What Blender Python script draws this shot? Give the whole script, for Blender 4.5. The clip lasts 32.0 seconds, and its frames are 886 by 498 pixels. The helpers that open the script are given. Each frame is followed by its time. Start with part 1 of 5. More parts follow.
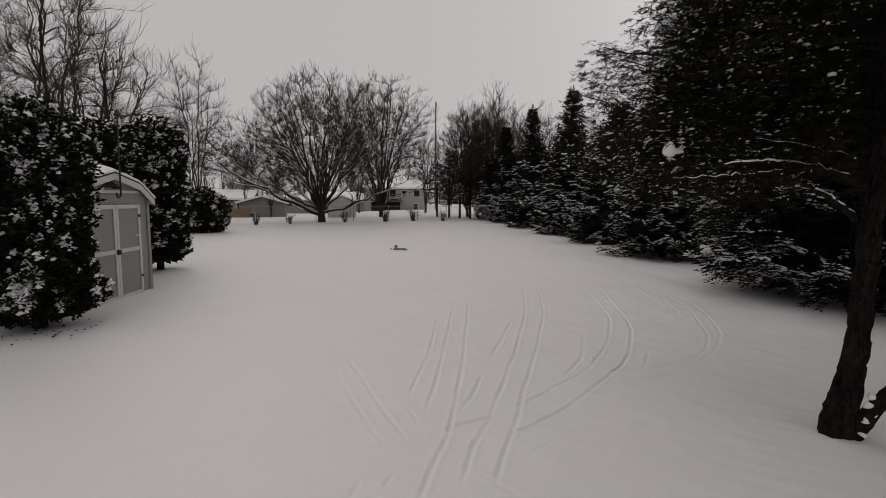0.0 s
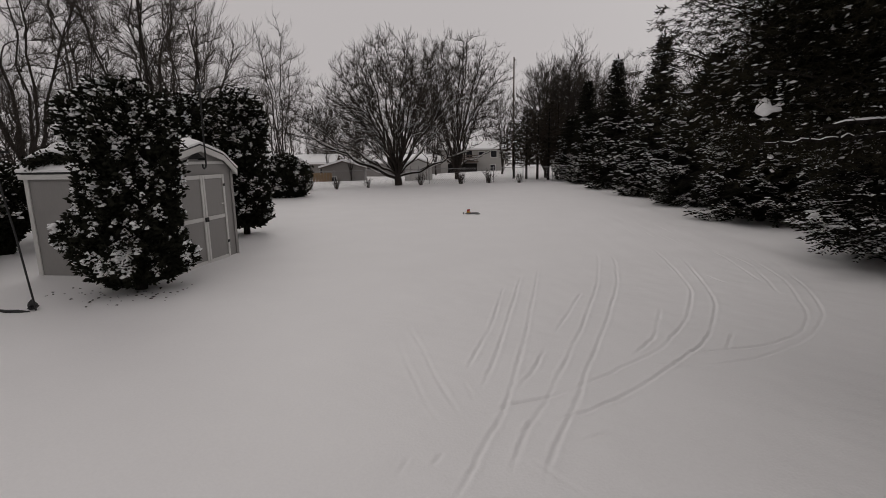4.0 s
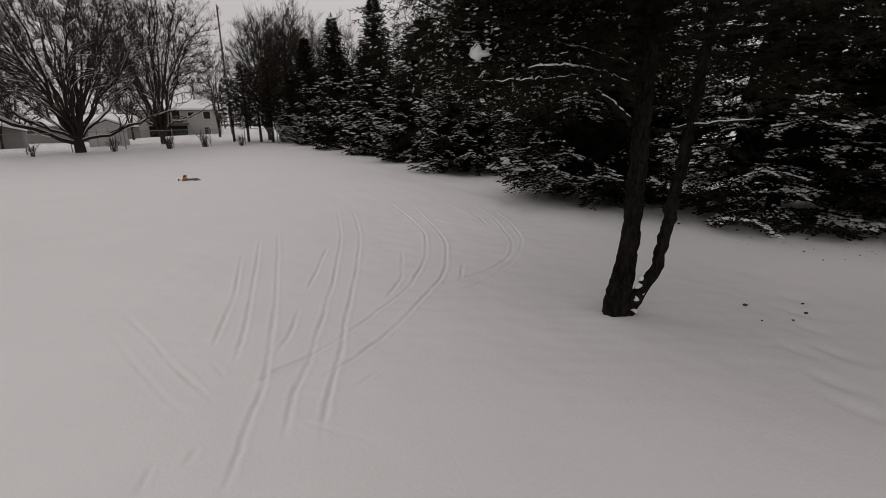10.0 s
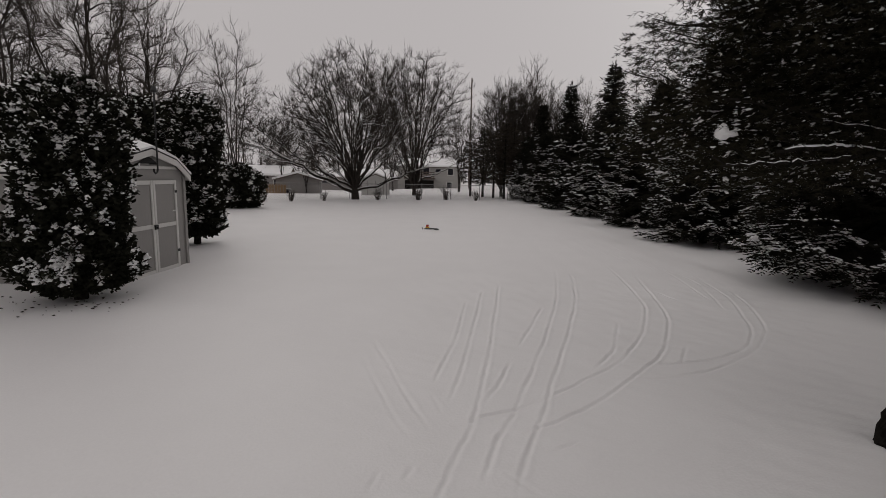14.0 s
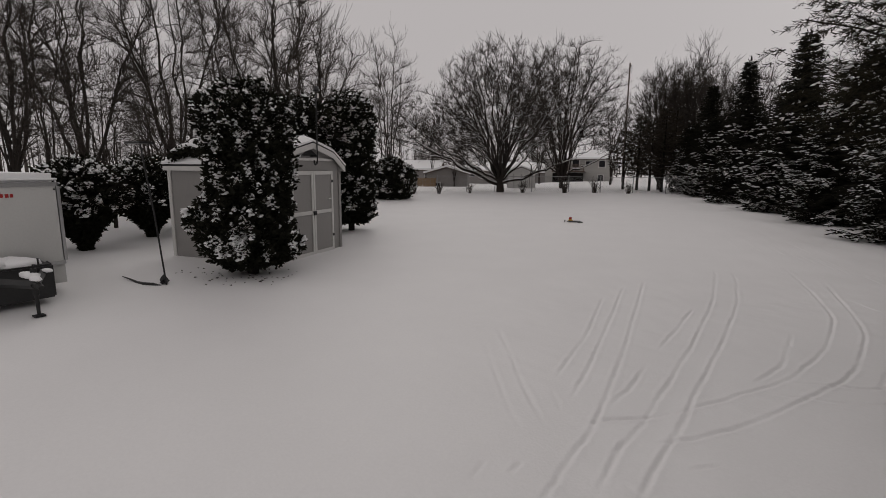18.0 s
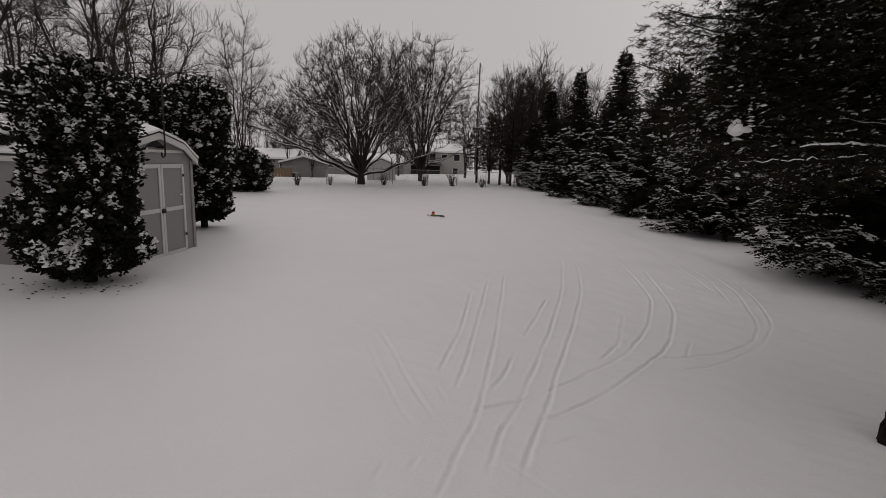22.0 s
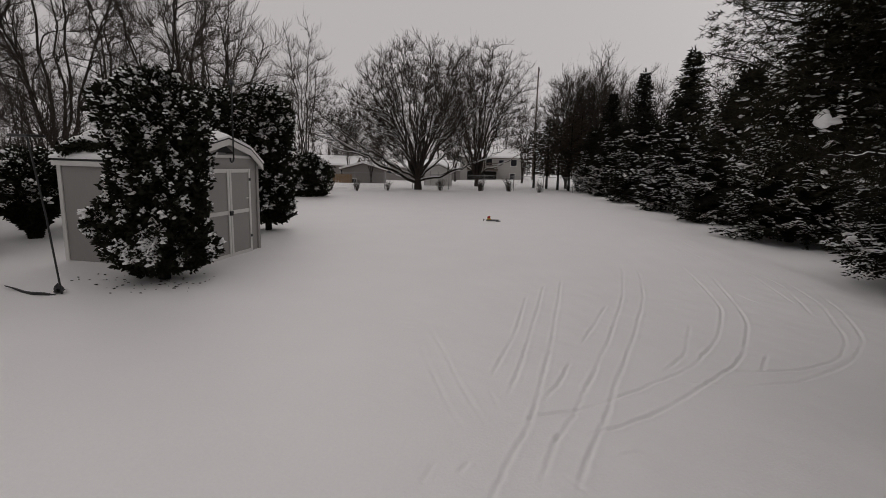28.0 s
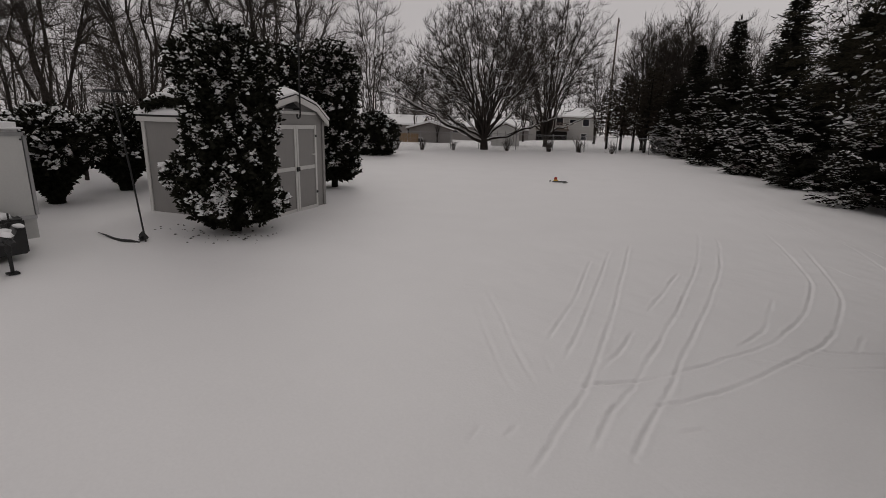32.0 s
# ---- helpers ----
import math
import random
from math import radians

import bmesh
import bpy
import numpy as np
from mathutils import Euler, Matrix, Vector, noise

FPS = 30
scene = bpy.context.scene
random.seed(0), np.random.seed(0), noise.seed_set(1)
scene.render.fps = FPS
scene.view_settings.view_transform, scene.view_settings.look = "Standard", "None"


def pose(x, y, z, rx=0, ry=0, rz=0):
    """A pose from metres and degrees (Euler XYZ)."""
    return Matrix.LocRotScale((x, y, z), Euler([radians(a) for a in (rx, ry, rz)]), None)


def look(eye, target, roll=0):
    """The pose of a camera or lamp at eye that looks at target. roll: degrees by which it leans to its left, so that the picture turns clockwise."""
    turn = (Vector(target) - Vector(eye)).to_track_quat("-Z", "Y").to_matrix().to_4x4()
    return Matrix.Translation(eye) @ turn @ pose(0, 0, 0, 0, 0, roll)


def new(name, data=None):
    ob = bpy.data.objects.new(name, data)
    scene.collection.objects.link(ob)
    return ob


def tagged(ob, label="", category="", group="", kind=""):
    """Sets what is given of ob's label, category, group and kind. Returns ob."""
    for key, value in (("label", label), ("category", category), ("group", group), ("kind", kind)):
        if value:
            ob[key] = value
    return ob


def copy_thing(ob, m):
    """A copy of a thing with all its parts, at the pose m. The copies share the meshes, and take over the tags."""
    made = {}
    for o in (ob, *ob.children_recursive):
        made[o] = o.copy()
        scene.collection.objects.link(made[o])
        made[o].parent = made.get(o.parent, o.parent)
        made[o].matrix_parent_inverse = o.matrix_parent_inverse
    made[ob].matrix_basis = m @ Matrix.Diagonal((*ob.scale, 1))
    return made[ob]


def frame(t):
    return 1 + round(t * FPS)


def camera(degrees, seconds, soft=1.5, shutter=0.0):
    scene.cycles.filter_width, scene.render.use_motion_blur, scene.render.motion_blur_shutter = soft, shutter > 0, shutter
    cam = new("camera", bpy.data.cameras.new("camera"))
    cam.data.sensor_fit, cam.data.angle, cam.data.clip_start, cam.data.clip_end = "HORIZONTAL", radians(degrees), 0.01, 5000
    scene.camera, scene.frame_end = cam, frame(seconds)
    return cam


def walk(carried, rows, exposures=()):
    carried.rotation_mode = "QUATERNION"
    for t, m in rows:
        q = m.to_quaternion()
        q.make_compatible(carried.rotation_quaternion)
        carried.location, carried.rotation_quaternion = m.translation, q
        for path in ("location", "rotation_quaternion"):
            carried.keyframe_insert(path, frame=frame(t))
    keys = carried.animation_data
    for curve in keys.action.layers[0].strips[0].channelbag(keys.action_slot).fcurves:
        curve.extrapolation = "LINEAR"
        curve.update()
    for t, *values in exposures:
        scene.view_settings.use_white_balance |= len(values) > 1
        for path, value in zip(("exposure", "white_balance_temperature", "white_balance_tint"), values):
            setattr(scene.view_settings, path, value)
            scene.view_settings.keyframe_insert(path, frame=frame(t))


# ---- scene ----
cam = camera(84.7, 32.0, soft=0.8)
# seconds, eye x, y, z, yaw, pitch, roll: a head camera that turns almost on the spot
PATH = [
    (0.0, -0.079, -0.234, 1.785, -1.16, -6.02, -0.37),
    (0.5, -0.037, -0.177, 1.785, 1.95, -5.96, -1.46),
    (1.0, 0.030, -0.109, 1.804, 6.01, -6.63, -2.02),
    (1.5, 0.090, -0.092, 1.811, 9.11, -6.99, -1.79),
    (2.0, 0.124, -0.097, 1.816, 11.36, -7.29, -1.69),
    (2.5, 0.147, -0.096, 1.818, 12.22, -7.38, -1.27),
    (4.5, 0.076, -0.053, 1.869, 6.97, -11.36, 1.17),
    (5.0, 0.076, -0.047, 1.869, 6.57, -11.54, 0.74),
    (5.5, 0.047, -0.008, 1.840, 4.11, -11.77, -0.16),
    (6.0, 0.044, 0.014, 1.822, 2.16, -11.40, -0.08),
    (6.5, -0.004, 0.017, 1.811, -3.65, -9.83, -0.08),
    (7.0, -0.019, 0.051, 1.801, -9.93, -10.40, 1.33),
    (7.5, -0.080, 0.089, 1.760, -15.06, -10.75, 1.29),
    (8.0, -0.084, 0.096, 1.763, -18.05, -11.10, 1.08),
    (8.5, -0.055, 0.097, 1.765, -20.68, -11.69, 1.00),
    (9.0, 0.005, 0.117, 1.745, -22.92, -12.94, 1.52),
    (9.5, 0.041, 0.127, 1.720, -24.67, -14.19, 0.93),
    (10.0, 0.024, 0.136, 1.708, -23.11, -15.11, 0.64),
    (10.5, -0.060, 0.102, 1.760, -12.20, -16.63, -0.77),
    (11.0, -0.070, -0.042, 1.855, 1.85, -15.60, 0.12),
    (11.5, -0.004, -0.032, 1.860, 7.47, -13.98, -0.43),
    (12.0, -0.029, -0.027, 1.855, 5.69, -12.84, -0.37),
    (12.5, -0.033, -0.047, 1.842, 2.36, -11.30, -0.38),
    (13.0, -0.041, -0.067, 1.829, 1.48, -10.10, -0.32),
    (13.5, -0.048, -0.080, 1.824, 1.61, -9.16, -0.68),
    (15.5, -0.013, -0.011, 1.797, 10.68, -7.98, -2.36),
    (16.0, 0.008, -0.033, 1.786, 13.61, -7.95, -2.15),
    (16.5, 0.052, 0.016, 1.748, 16.57, -8.18, -1.75),
    (17.0, 0.098, 0.053, 1.730, 18.96, -8.31, -1.09),
    (17.5, 0.115, 0.075, 1.720, 20.03, -8.58, -0.76),
    (18.0, 0.114, 0.096, 1.721, 19.93, -9.53, -0.51),
    (18.5, 0.114, 0.104, 1.731, 19.45, -10.13, -0.59),
    (19.0, 0.114, 0.109, 1.727, 19.37, -10.41, -0.68),
    (19.5, 0.107, 0.105, 1.735, 20.27, -10.68, -1.20),
    (20.0, 0.085, 0.080, 1.750, 18.89, -11.56, -1.10),
    (20.5, 0.037, -0.026, 1.829, 12.47, -11.81, -1.03),
    (21.0, -0.013, -0.063, 1.862, 6.56, -11.86, -1.19),
    (21.5, -0.030, -0.063, 1.862, 5.30, -11.22, -1.62),
    (22.0, -0.069, -0.063, 1.863, 3.51, -10.27, -2.10),
    (22.5, -0.099, -0.066, 1.866, 2.66, -10.32, -3.39),
    (23.0, -0.116, -0.073, 1.838, 2.81, -9.58, -4.30),
    (23.5, -0.113, -0.071, 1.864, 1.80, -10.23, -3.38),
    (24.0, -0.096, -0.073, 1.859, 1.26, -10.31, -1.42),
    (24.5, -0.070, -0.074, 1.871, -0.22, -10.24, -0.16),
    (26.5, -0.111, -0.055, 1.870, 3.25, -9.95, -1.77),
    (27.0, -0.107, -0.058, 1.864, 5.32, -9.90, -1.79),
    (27.5, -0.066, -0.050, 1.874, 7.80, -9.61, -2.18),
    (28.0, -0.057, -0.002, 1.811, 10.09, -9.80, -1.66),
    (28.5, -0.039, 0.032, 1.780, 12.23, -9.44, -1.40),
    (29.0, -0.023, 0.044, 1.776, 14.00, -9.53, -1.50),
    (29.5, -0.021, 0.050, 1.772, 14.30, -9.92, -2.12),
    (30.0, -0.012, 0.071, 1.766, 15.56, -10.59, -2.21),
    (30.5, -0.007, 0.090, 1.754, 16.28, -10.83, -2.46),
    (31.0, 0.002, 0.113, 1.738, 18.94, -11.86, -2.88),
    (31.5, -0.001, 0.111, 1.747, 20.24, -13.21, -2.67),
    (32.0, -0.019, 0.136, 1.755, 17.86, -14.55, -1.79),
]
walk(cam, [(t, pose(x, y, z, 90 + pitch, roll, yaw)) for t, x, y, z, yaw, pitch, roll in PATH], [(0.0, 0.0), (1.0, 0.0), (5.0, -0.06), (7.0, -0.06), (8.0, 0.02), (9.5, 0.08), (10.0, 0.05), (11.0, -0.02), (13.0, -0.08), (16.0, -0.09), (19.0, -0.1), (22.0, -0.08), (24.0, -0.09), (28.0, -0.06), (32.0, -0.12)])

# ---- world, sun ----
world = bpy.data.worlds.new("overcast")
scene.world = world
world.use_nodes = True
wn, wl = world.node_tree.nodes, world.node_tree.links
sky = wn.new("ShaderNodeTexSky")
sky.sky_type, sky.sun_disc = "NISHITA", False
sky.sun_elevation, sky.sun_rotation = radians(28), radians(35)
sky.air_density, sky.dust_density = 1.0, 6.0
pale = wn.new("ShaderNodeHueSaturation")
pale.inputs["Saturation"].default_value = 0.05
dim = wn.new("ShaderNodeMix")
dim.data_type = "RGBA"
dim.inputs[0].default_value = 0.97
dim.inputs[7].default_value = (4.95, 4.64, 4.64, 1)
wl.new(sky.outputs[0], pale.inputs["Color"])
wl.new(pale.outputs[0], dim.inputs[6])
wl.new(dim.outputs[2], wn["Background"].inputs["Color"])
wn["Background"].inputs["Strength"].default_value = 0.1
sun = new("sun", bpy.data.lights.new("sun", "SUN"))
sun.data.energy, sun.data.angle, sun.data.color = 0.4, radians(35), (1.0, 0.96, 0.92)
sun.matrix_world = look((-20, 35, 30), (0, 0, 0))


# ---- materials ----
def material(name, color, rough=0.7, vary=0.25, scale=6.0, fine=60.0, bump=0.2, depth=0.01, metal=0.0, island=0.0, tint=None, stretch=(1, 1, 1), gloss=0.5):
    """A surface with variation at two scales, in metres, and a fine relief."""
    m = bpy.data.materials.new(name)
    m.use_nodes = True
    n, l = m.node_tree.nodes, m.node_tree.links
    b = n["Principled BSDF"]
    b.inputs["Roughness"].default_value, b.inputs["Metallic"].default_value = rough, metal
    b.inputs["Specular IOR Level"].default_value = gloss
    co, mp = n.new("ShaderNodeTexCoord"), n.new("ShaderNodeMapping")
    mp.inputs["Scale"].default_value = stretch
    l.new(co.outputs["Object"], mp.inputs["Vector"])
    big, small = n.new("ShaderNodeTexNoise"), n.new("ShaderNodeTexNoise")
    big.inputs["Scale"].default_value, small.inputs["Scale"].default_value = scale, fine
    big.inputs["Detail"].default_value = small.inputs["Detail"].default_value = 4
    l.new(mp.outputs[0], big.inputs["Vector"])
    l.new(mp.outputs[0], small.inputs["Vector"])
    add = n.new("ShaderNodeMath")
    add.operation = "ADD"
    l.new(big.outputs["Fac"], add.inputs[0])
    l.new(small.outputs["Fac"], add.inputs[1])
    mid = add
    if island:
        g, mul, plus = n.new("ShaderNodeNewGeometry"), n.new("ShaderNodeMath"), n.new("ShaderNodeMath")
        mul.operation, plus.operation = "MULTIPLY", "ADD"
        mul.inputs[1].default_value = island
        l.new(g.outputs["Random Per Island"], mul.inputs[0])
        l.new(mul.outputs[0], plus.inputs[0])
        l.new(add.outputs[0], plus.inputs[1])
        mid = plus
    ramp = n.new("ShaderNodeMapRange")
    ramp.inputs["From Min"].default_value, ramp.inputs["From Max"].default_value = 0.6, 1.4 + island
    l.new(mid.outputs[0], ramp.inputs["Value"])
    mix = n.new("ShaderNodeMix")
    mix.data_type = "RGBA"
    other = tint or color
    mix.inputs[6].default_value = (*[c * (1 - vary) for c in color], 1)
    mix.inputs[7].default_value = (*[min(1, c * (1 + vary)) for c in other], 1)
    l.new(ramp.outputs[0], mix.inputs[0])
    l.new(mix.outputs[2], b.inputs["Base Color"])
    if bump:
        bu = n.new("ShaderNodeBump")
        bu.inputs["Strength"].default_value, bu.inputs["Distance"].default_value = bump, depth
        l.new(small.outputs["Fac"], bu.inputs["Height"])
        l.new(bu.outputs[0], b.inputs["Normal"])
    return m


SNOW = material("snow", (0.80, 0.79, 0.785), 0.6, 0.03, 0.9, 45, 0.25, 0.012)
CLUMP = material("clumped snow", (0.83, 0.83, 0.83), 0.65, 0.05, 5, 60, 0.3, 0.01)
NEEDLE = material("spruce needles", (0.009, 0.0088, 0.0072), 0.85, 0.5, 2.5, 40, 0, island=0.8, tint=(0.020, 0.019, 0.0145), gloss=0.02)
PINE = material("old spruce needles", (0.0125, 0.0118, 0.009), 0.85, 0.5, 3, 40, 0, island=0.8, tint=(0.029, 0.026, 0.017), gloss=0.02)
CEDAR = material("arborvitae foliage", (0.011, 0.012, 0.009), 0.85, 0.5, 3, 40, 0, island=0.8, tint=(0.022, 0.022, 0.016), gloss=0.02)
# shade put into colour: for the insides of crowns and below the deck
SHADEFILL = material("near-black shade fill", (0.012, 0.011, 0.010), 0.9, 0.3, 4, 40, 0, gloss=0.02)
BARK = material("flaky conifer bark", (0.007, 0.006, 0.0055), 0.95, 0.6, 11, 38, 1.0, 0.06, tint=(0.022, 0.0195, 0.017), stretch=(1, 1, 0.35), gloss=0.03)
GREYBARK = material("grey bark", (0.037, 0.031, 0.027), 0.95, 0.35, 2, 30, 0.4, 0.02, island=0.3, gloss=0.15)
TWIG = material("bare twigs", (0.052, 0.044, 0.038), 0.95, 0.3, 0.5, 20, 0, island=0.5, gloss=0.15)
SIDING = material("grey painted siding", (0.275, 0.265, 0.255), 0.6, 0.06, 1.2, 50, 0.15, 0.004, stretch=(1, 1, 0.2))
WHITEPAINT = material("white painted trim", (0.62, 0.61, 0.59), 0.55, 0.06, 4, 60, 0.15, 0.003)
DARKMETAL = material("dark metal", (0.02, 0.02, 0.02), 0.5, 0.3, 8, 60, 0.1, 0.002, metal=0.4)
GALV = material("galvanised steel", (0.30, 0.30, 0.30), 0.5, 0.15, 8, 60, 0.1, 0.002, metal=0.6)
TRAILER = material("white trailer skin", (0.56, 0.56, 0.54), 0.4, 0.05, 1.5, 40, 0.08, 0.003)
ALU = material("aluminium trim", (0.45, 0.45, 0.45), 0.35, 0.1, 6, 60, 0.05, 0.002, metal=0.8)
RED = material("red paint", (0.35, 0.02, 0.02), 0.4, 0.2, 10, 60, 0.05, 0.002)
YELLOW = material("yellow paint", (0.55, 0.33, 0.02), 0.4, 0.15, 10, 60, 0.05, 0.002)
SILVER = material("silver and black hull", (0.10, 0.10, 0.10), 0.4, 0.7, 18, 60, 0.05, 0.002)
BLACK = material("black plastic", (0.015, 0.015, 0.015), 0.5, 0.3, 10, 60, 0.05, 0.002)
FARWALL = material("pale house siding", (0.36, 0.35, 0.33), 0.7, 0.06, 1, 20, 0.2, 0.02, stretch=(0.2, 0.2, 6))
TANWALL = material("grey house siding", (0.23, 0.215, 0.205), 0.7, 0.08, 1, 20, 0.2, 0.02, stretch=(0.2, 0.2, 6))
DECKWOOD = material("weathered deck wood", (0.10, 0.075, 0.06), 0.85, 0.3, 3, 30, 0.3, 0.01)
ORANGEWOOD = material("yellow stained wood", (0.22, 0.14, 0.07), 0.8, 0.25, 3, 30, 0.2, 0.01)
GLASS = material("dark window glass", (0.02, 0.02, 0.024), 0.08, 0.2, 2, 20, 0)
THICKET = material("brown cedar foliage", (0.026, 0.022, 0.018), 0.9, 0.5, 1.2, 20, 0, island=0.8, tint=(0.050, 0.042, 0.033), gloss=0.02)
LITTER = material("dead leaves", (0.03, 0.023, 0.018), 0.9, 0.4, 30, 80, 0.3, 0.01)


# ---- mesh tools ----
class Geo:
    """Collects vertices and faces for one mesh."""

    def __init__(self):
        self.v, self.f, self.n = [], [], 0

    def add(self, verts, faces):
        verts = np.asarray(verts, float).reshape(-1, 3)
        self.v.append(verts)
        for group in (faces if isinstance(faces, list) and faces and isinstance(faces[0], np.ndarray) else [np.asarray(faces)]):
            self.f.append(group + self.n)
        self.n += len(verts)

    def mesh(self, name, smooth=False):
        me = bpy.data.meshes.new(name)
        v = np.concatenate(self.v)
        counts = np.concatenate([np.full(len(g), g.shape[1]) for g in self.f])
        loops = np.concatenate([g.ravel() for g in self.f])
        me.vertices.add(len(v))
        me.vertices.foreach_set("co", v.ravel())
        me.loops.add(len(loops))
        me.loops.foreach_set("vertex_index", loops.astype(np.int32))
        me.polygons.add(len(counts))
        me.polygons.foreach_set("loop_start", np.concatenate([[0], np.cumsum(counts)[:-1]]).astype(np.int32))
        me.polygons.foreach_set("use_smooth", np.full(len(counts), smooth))
        me.update(calc_edges=True)
        return me

    def box(self, lo, hi, m=None):
        (a, b, c), (d, e, g) = lo, hi
        v = np.array([(a, b, c), (d, b, c), (d, e, c), (a, e, c), (a, b, g), (d, b, g), (d, e, g), (a, e, g)], float)
        if m is not None:
            v = np.array([m @ Vector(p) for p in v])
        self.add(v, [(0, 3, 2, 1), (4, 5, 6, 7), (0, 1, 5, 4), (1, 2, 6, 5), (2, 3, 7, 6), (3, 0, 4, 7)])
        return self

    def prism(self, outline, a, b, axis):
        """A flat outline of (u, v) pushed from a to b along x, y or z."""
        n = len(outline)
        put = {"x": lambda u, v, w: (w, u, v), "y": lambda u, v, w: (u, w, v), "z": lambda u, v, w: (u, v, w)}[axis]
        v = [put(u, w, a) for u, w in outline] + [put(u, w, b) for u, w in outline]
        self.add(v, [np.array([list(range(n))[::-1]]), np.array([list(range(n, 2 * n))]), np.array([(i, (i + 1) % n, n + (i + 1) % n, n + i) for i in range(n)])])
        return self

    def tube(self, pts, radii, sides=6, cap=True):
        pts = np.asarray(pts, float)
        radii = np.broadcast_to(radii, (len(pts),))
        d = np.gradient(pts, axis=0)
        d /= np.linalg.norm(d, axis=1)[:, None] + 1e-9
        ref = np.array([0.0, 0, 1]) if abs(d[0, 2]) < 0.9 else np.array([1.0, 0, 0])
        u = np.cross(d, ref)
        u /= np.linalg.norm(u, axis=1)[:, None] + 1e-9
        w = np.cross(d, u)
        a = np.arange(sides) * 2 * np.pi / sides
        ring = pts[:, None] + radii[:, None, None] * (np.cos(a)[None, :, None] * u[:, None] + np.sin(a)[None, :, None] * w[:, None])
        k, i = np.meshgrid(np.arange(len(pts) - 1), np.arange(sides), indexing="ij")
        j = (i + 1) % sides
        quads = np.stack([k * sides + i, k * sides + j, (k + 1) * sides + j, (k + 1) * sides + i], -1).reshape(-1, 4)
        groups = [quads]
        if cap:
            groups += [np.array([list(range(sides))[::-1]]), np.array([list(range((len(pts) - 1) * sides, len(pts) * sides))])]
        self.add(ring.reshape(-1, 3), groups)
        return self

    def brushes(self, p, d, length, width, flat=1.0):
        """Needle-covered twigs: many pointed, four-sided shoots at p along d."""
        p, d = np.asarray(p, float), np.asarray(d, float)
        n = len(p)
        if not n:
            return self
        d = d / (np.linalg.norm(d, axis=1)[:, None] + 1e-9)
        u = np.cross(d, [0.02, 0.01, 1.0])
        u /= np.linalg.norm(u, axis=1)[:, None] + 1e-9
        w = np.cross(u, d)
        length, width = np.broadcast_to(length, (n,))[:, None], np.broadcast_to(width, (n,))[:, None]
        mid = p + d * length * 0.4
        v = np.stack([p, mid + u * width, mid + w * width * flat, mid - u * width, mid - w * width * flat, p + d * length], 1)
        f = np.array([(0, 2, 1), (0, 3, 2), (0, 4, 3), (0, 1, 4), (5, 1, 2), (5, 2, 3), (5, 3, 4), (5, 4, 1)])
        self.add(v.reshape(-1, 3), (f[None] + (np.arange(n) * 6)[:, None, None]).reshape(-1, 3))
        return self

    def blades(self, p, d, length, width):
        """Short shoots, each a folded, pointed blade with a ridge above."""
        p, d = np.asarray(p, float), np.asarray(d, float)
        n = len(p)
        d = d / (np.linalg.norm(d, axis=1)[:, None] + 1e-9)
        u = np.cross(d, [0.02, 0.01, 1.0])
        u /= np.linalg.norm(u, axis=1)[:, None] + 1e-9
        w = np.cross(u, d)
        length, width = np.broadcast_to(length, (n,))[:, None], np.broadcast_to(width, (n,))[:, None]
        mid = p + d * length * 0.45
        v = np.stack([p, mid + u * width - w * width * 0.5, mid + w * width * 0.7, mid - u * width - w * width * 0.5, p + d * length], 1)
        f = np.array([(0, 1, 2), (0, 2, 3), (2, 1, 4), (3, 2, 4)])
        self.add(v.reshape(-1, 3), (f[None] + (np.arange(n) * 5)[:, None, None]).reshape(-1, 3))
        return self

    def shoots(self, p, d, length, width):
        """Needled shoots: a thin axis and seven needle sprays round each."""
        p, d = np.asarray(p, float), np.asarray(d, float)
        n = len(p)
        d = d / (np.linalg.norm(d, axis=1)[:, None] + 1e-9)
        u = np.cross(d, [0.02, 0.01, 1.0])
        u /= np.linalg.norm(u, axis=1)[:, None] + 1e-9
        w = np.cross(u, d)
        length, width = np.broadcast_to(length, (n,))[:, None], np.broadcast_to(width, (n,))[:, None]
        tri = [np.stack([p + u * width * 0.35, p - u * width * 0.35, p + d * length], 1)]
        for i in range(7):
            f = 0.05 + 0.12 * i
            side = np.cos(2.4 * i) * u + 0.75 * np.sin(2.4 * i) * w
            root = p + d * length * f
            tip = root + (d * 0.8 + side * 0.75) * length * 0.42 * (1.1 - 0.45 * f)
            tri.append(np.stack([root + d * width * 0.5, root - d * width * 0.5, tip], 1))
        v = np.stack(tri, 1).reshape(-1, 3)
        self.add(v, np.arange(len(v)).reshape(-1, 3))
        return self

    def lumps(self, p, size, rng, rough=False, uneven=0.27):
        """Rounded, uneven clumps at p; size is (n, 3) half widths."""
        p = np.asarray(p, float)
        n = len(p)
        if not n:
            return self
        shape = KNOB if rough else BALL
        t = shape[0][None] * (1 + uneven * rng.standard_normal((n, len(shape[0]), 1)))
        t[..., 2] = np.where(t[..., 2] < 0, t[..., 2] * 0.4, t[..., 2])
        v = p[:, None] + t * np.asarray(size, float).reshape(n, 1, -1)
        k = len(shape[0])
        self.add(v.reshape(-1, 3), (shape[1][None] + (np.arange(n) * k)[:, None, None]).reshape(-1, 3))
        return self


def ball(cuts):
    bm = bmesh.new()
    bmesh.ops.create_icosphere(bm, subdivisions=cuts, radius=1)
    v = np.array([x.co for x in bm.verts])
    f = np.array([[x.index for x in q.verts] for q in bm.faces])
    bm.free()
    return v, f


BALL, KNOB = ball(2), ball(1)


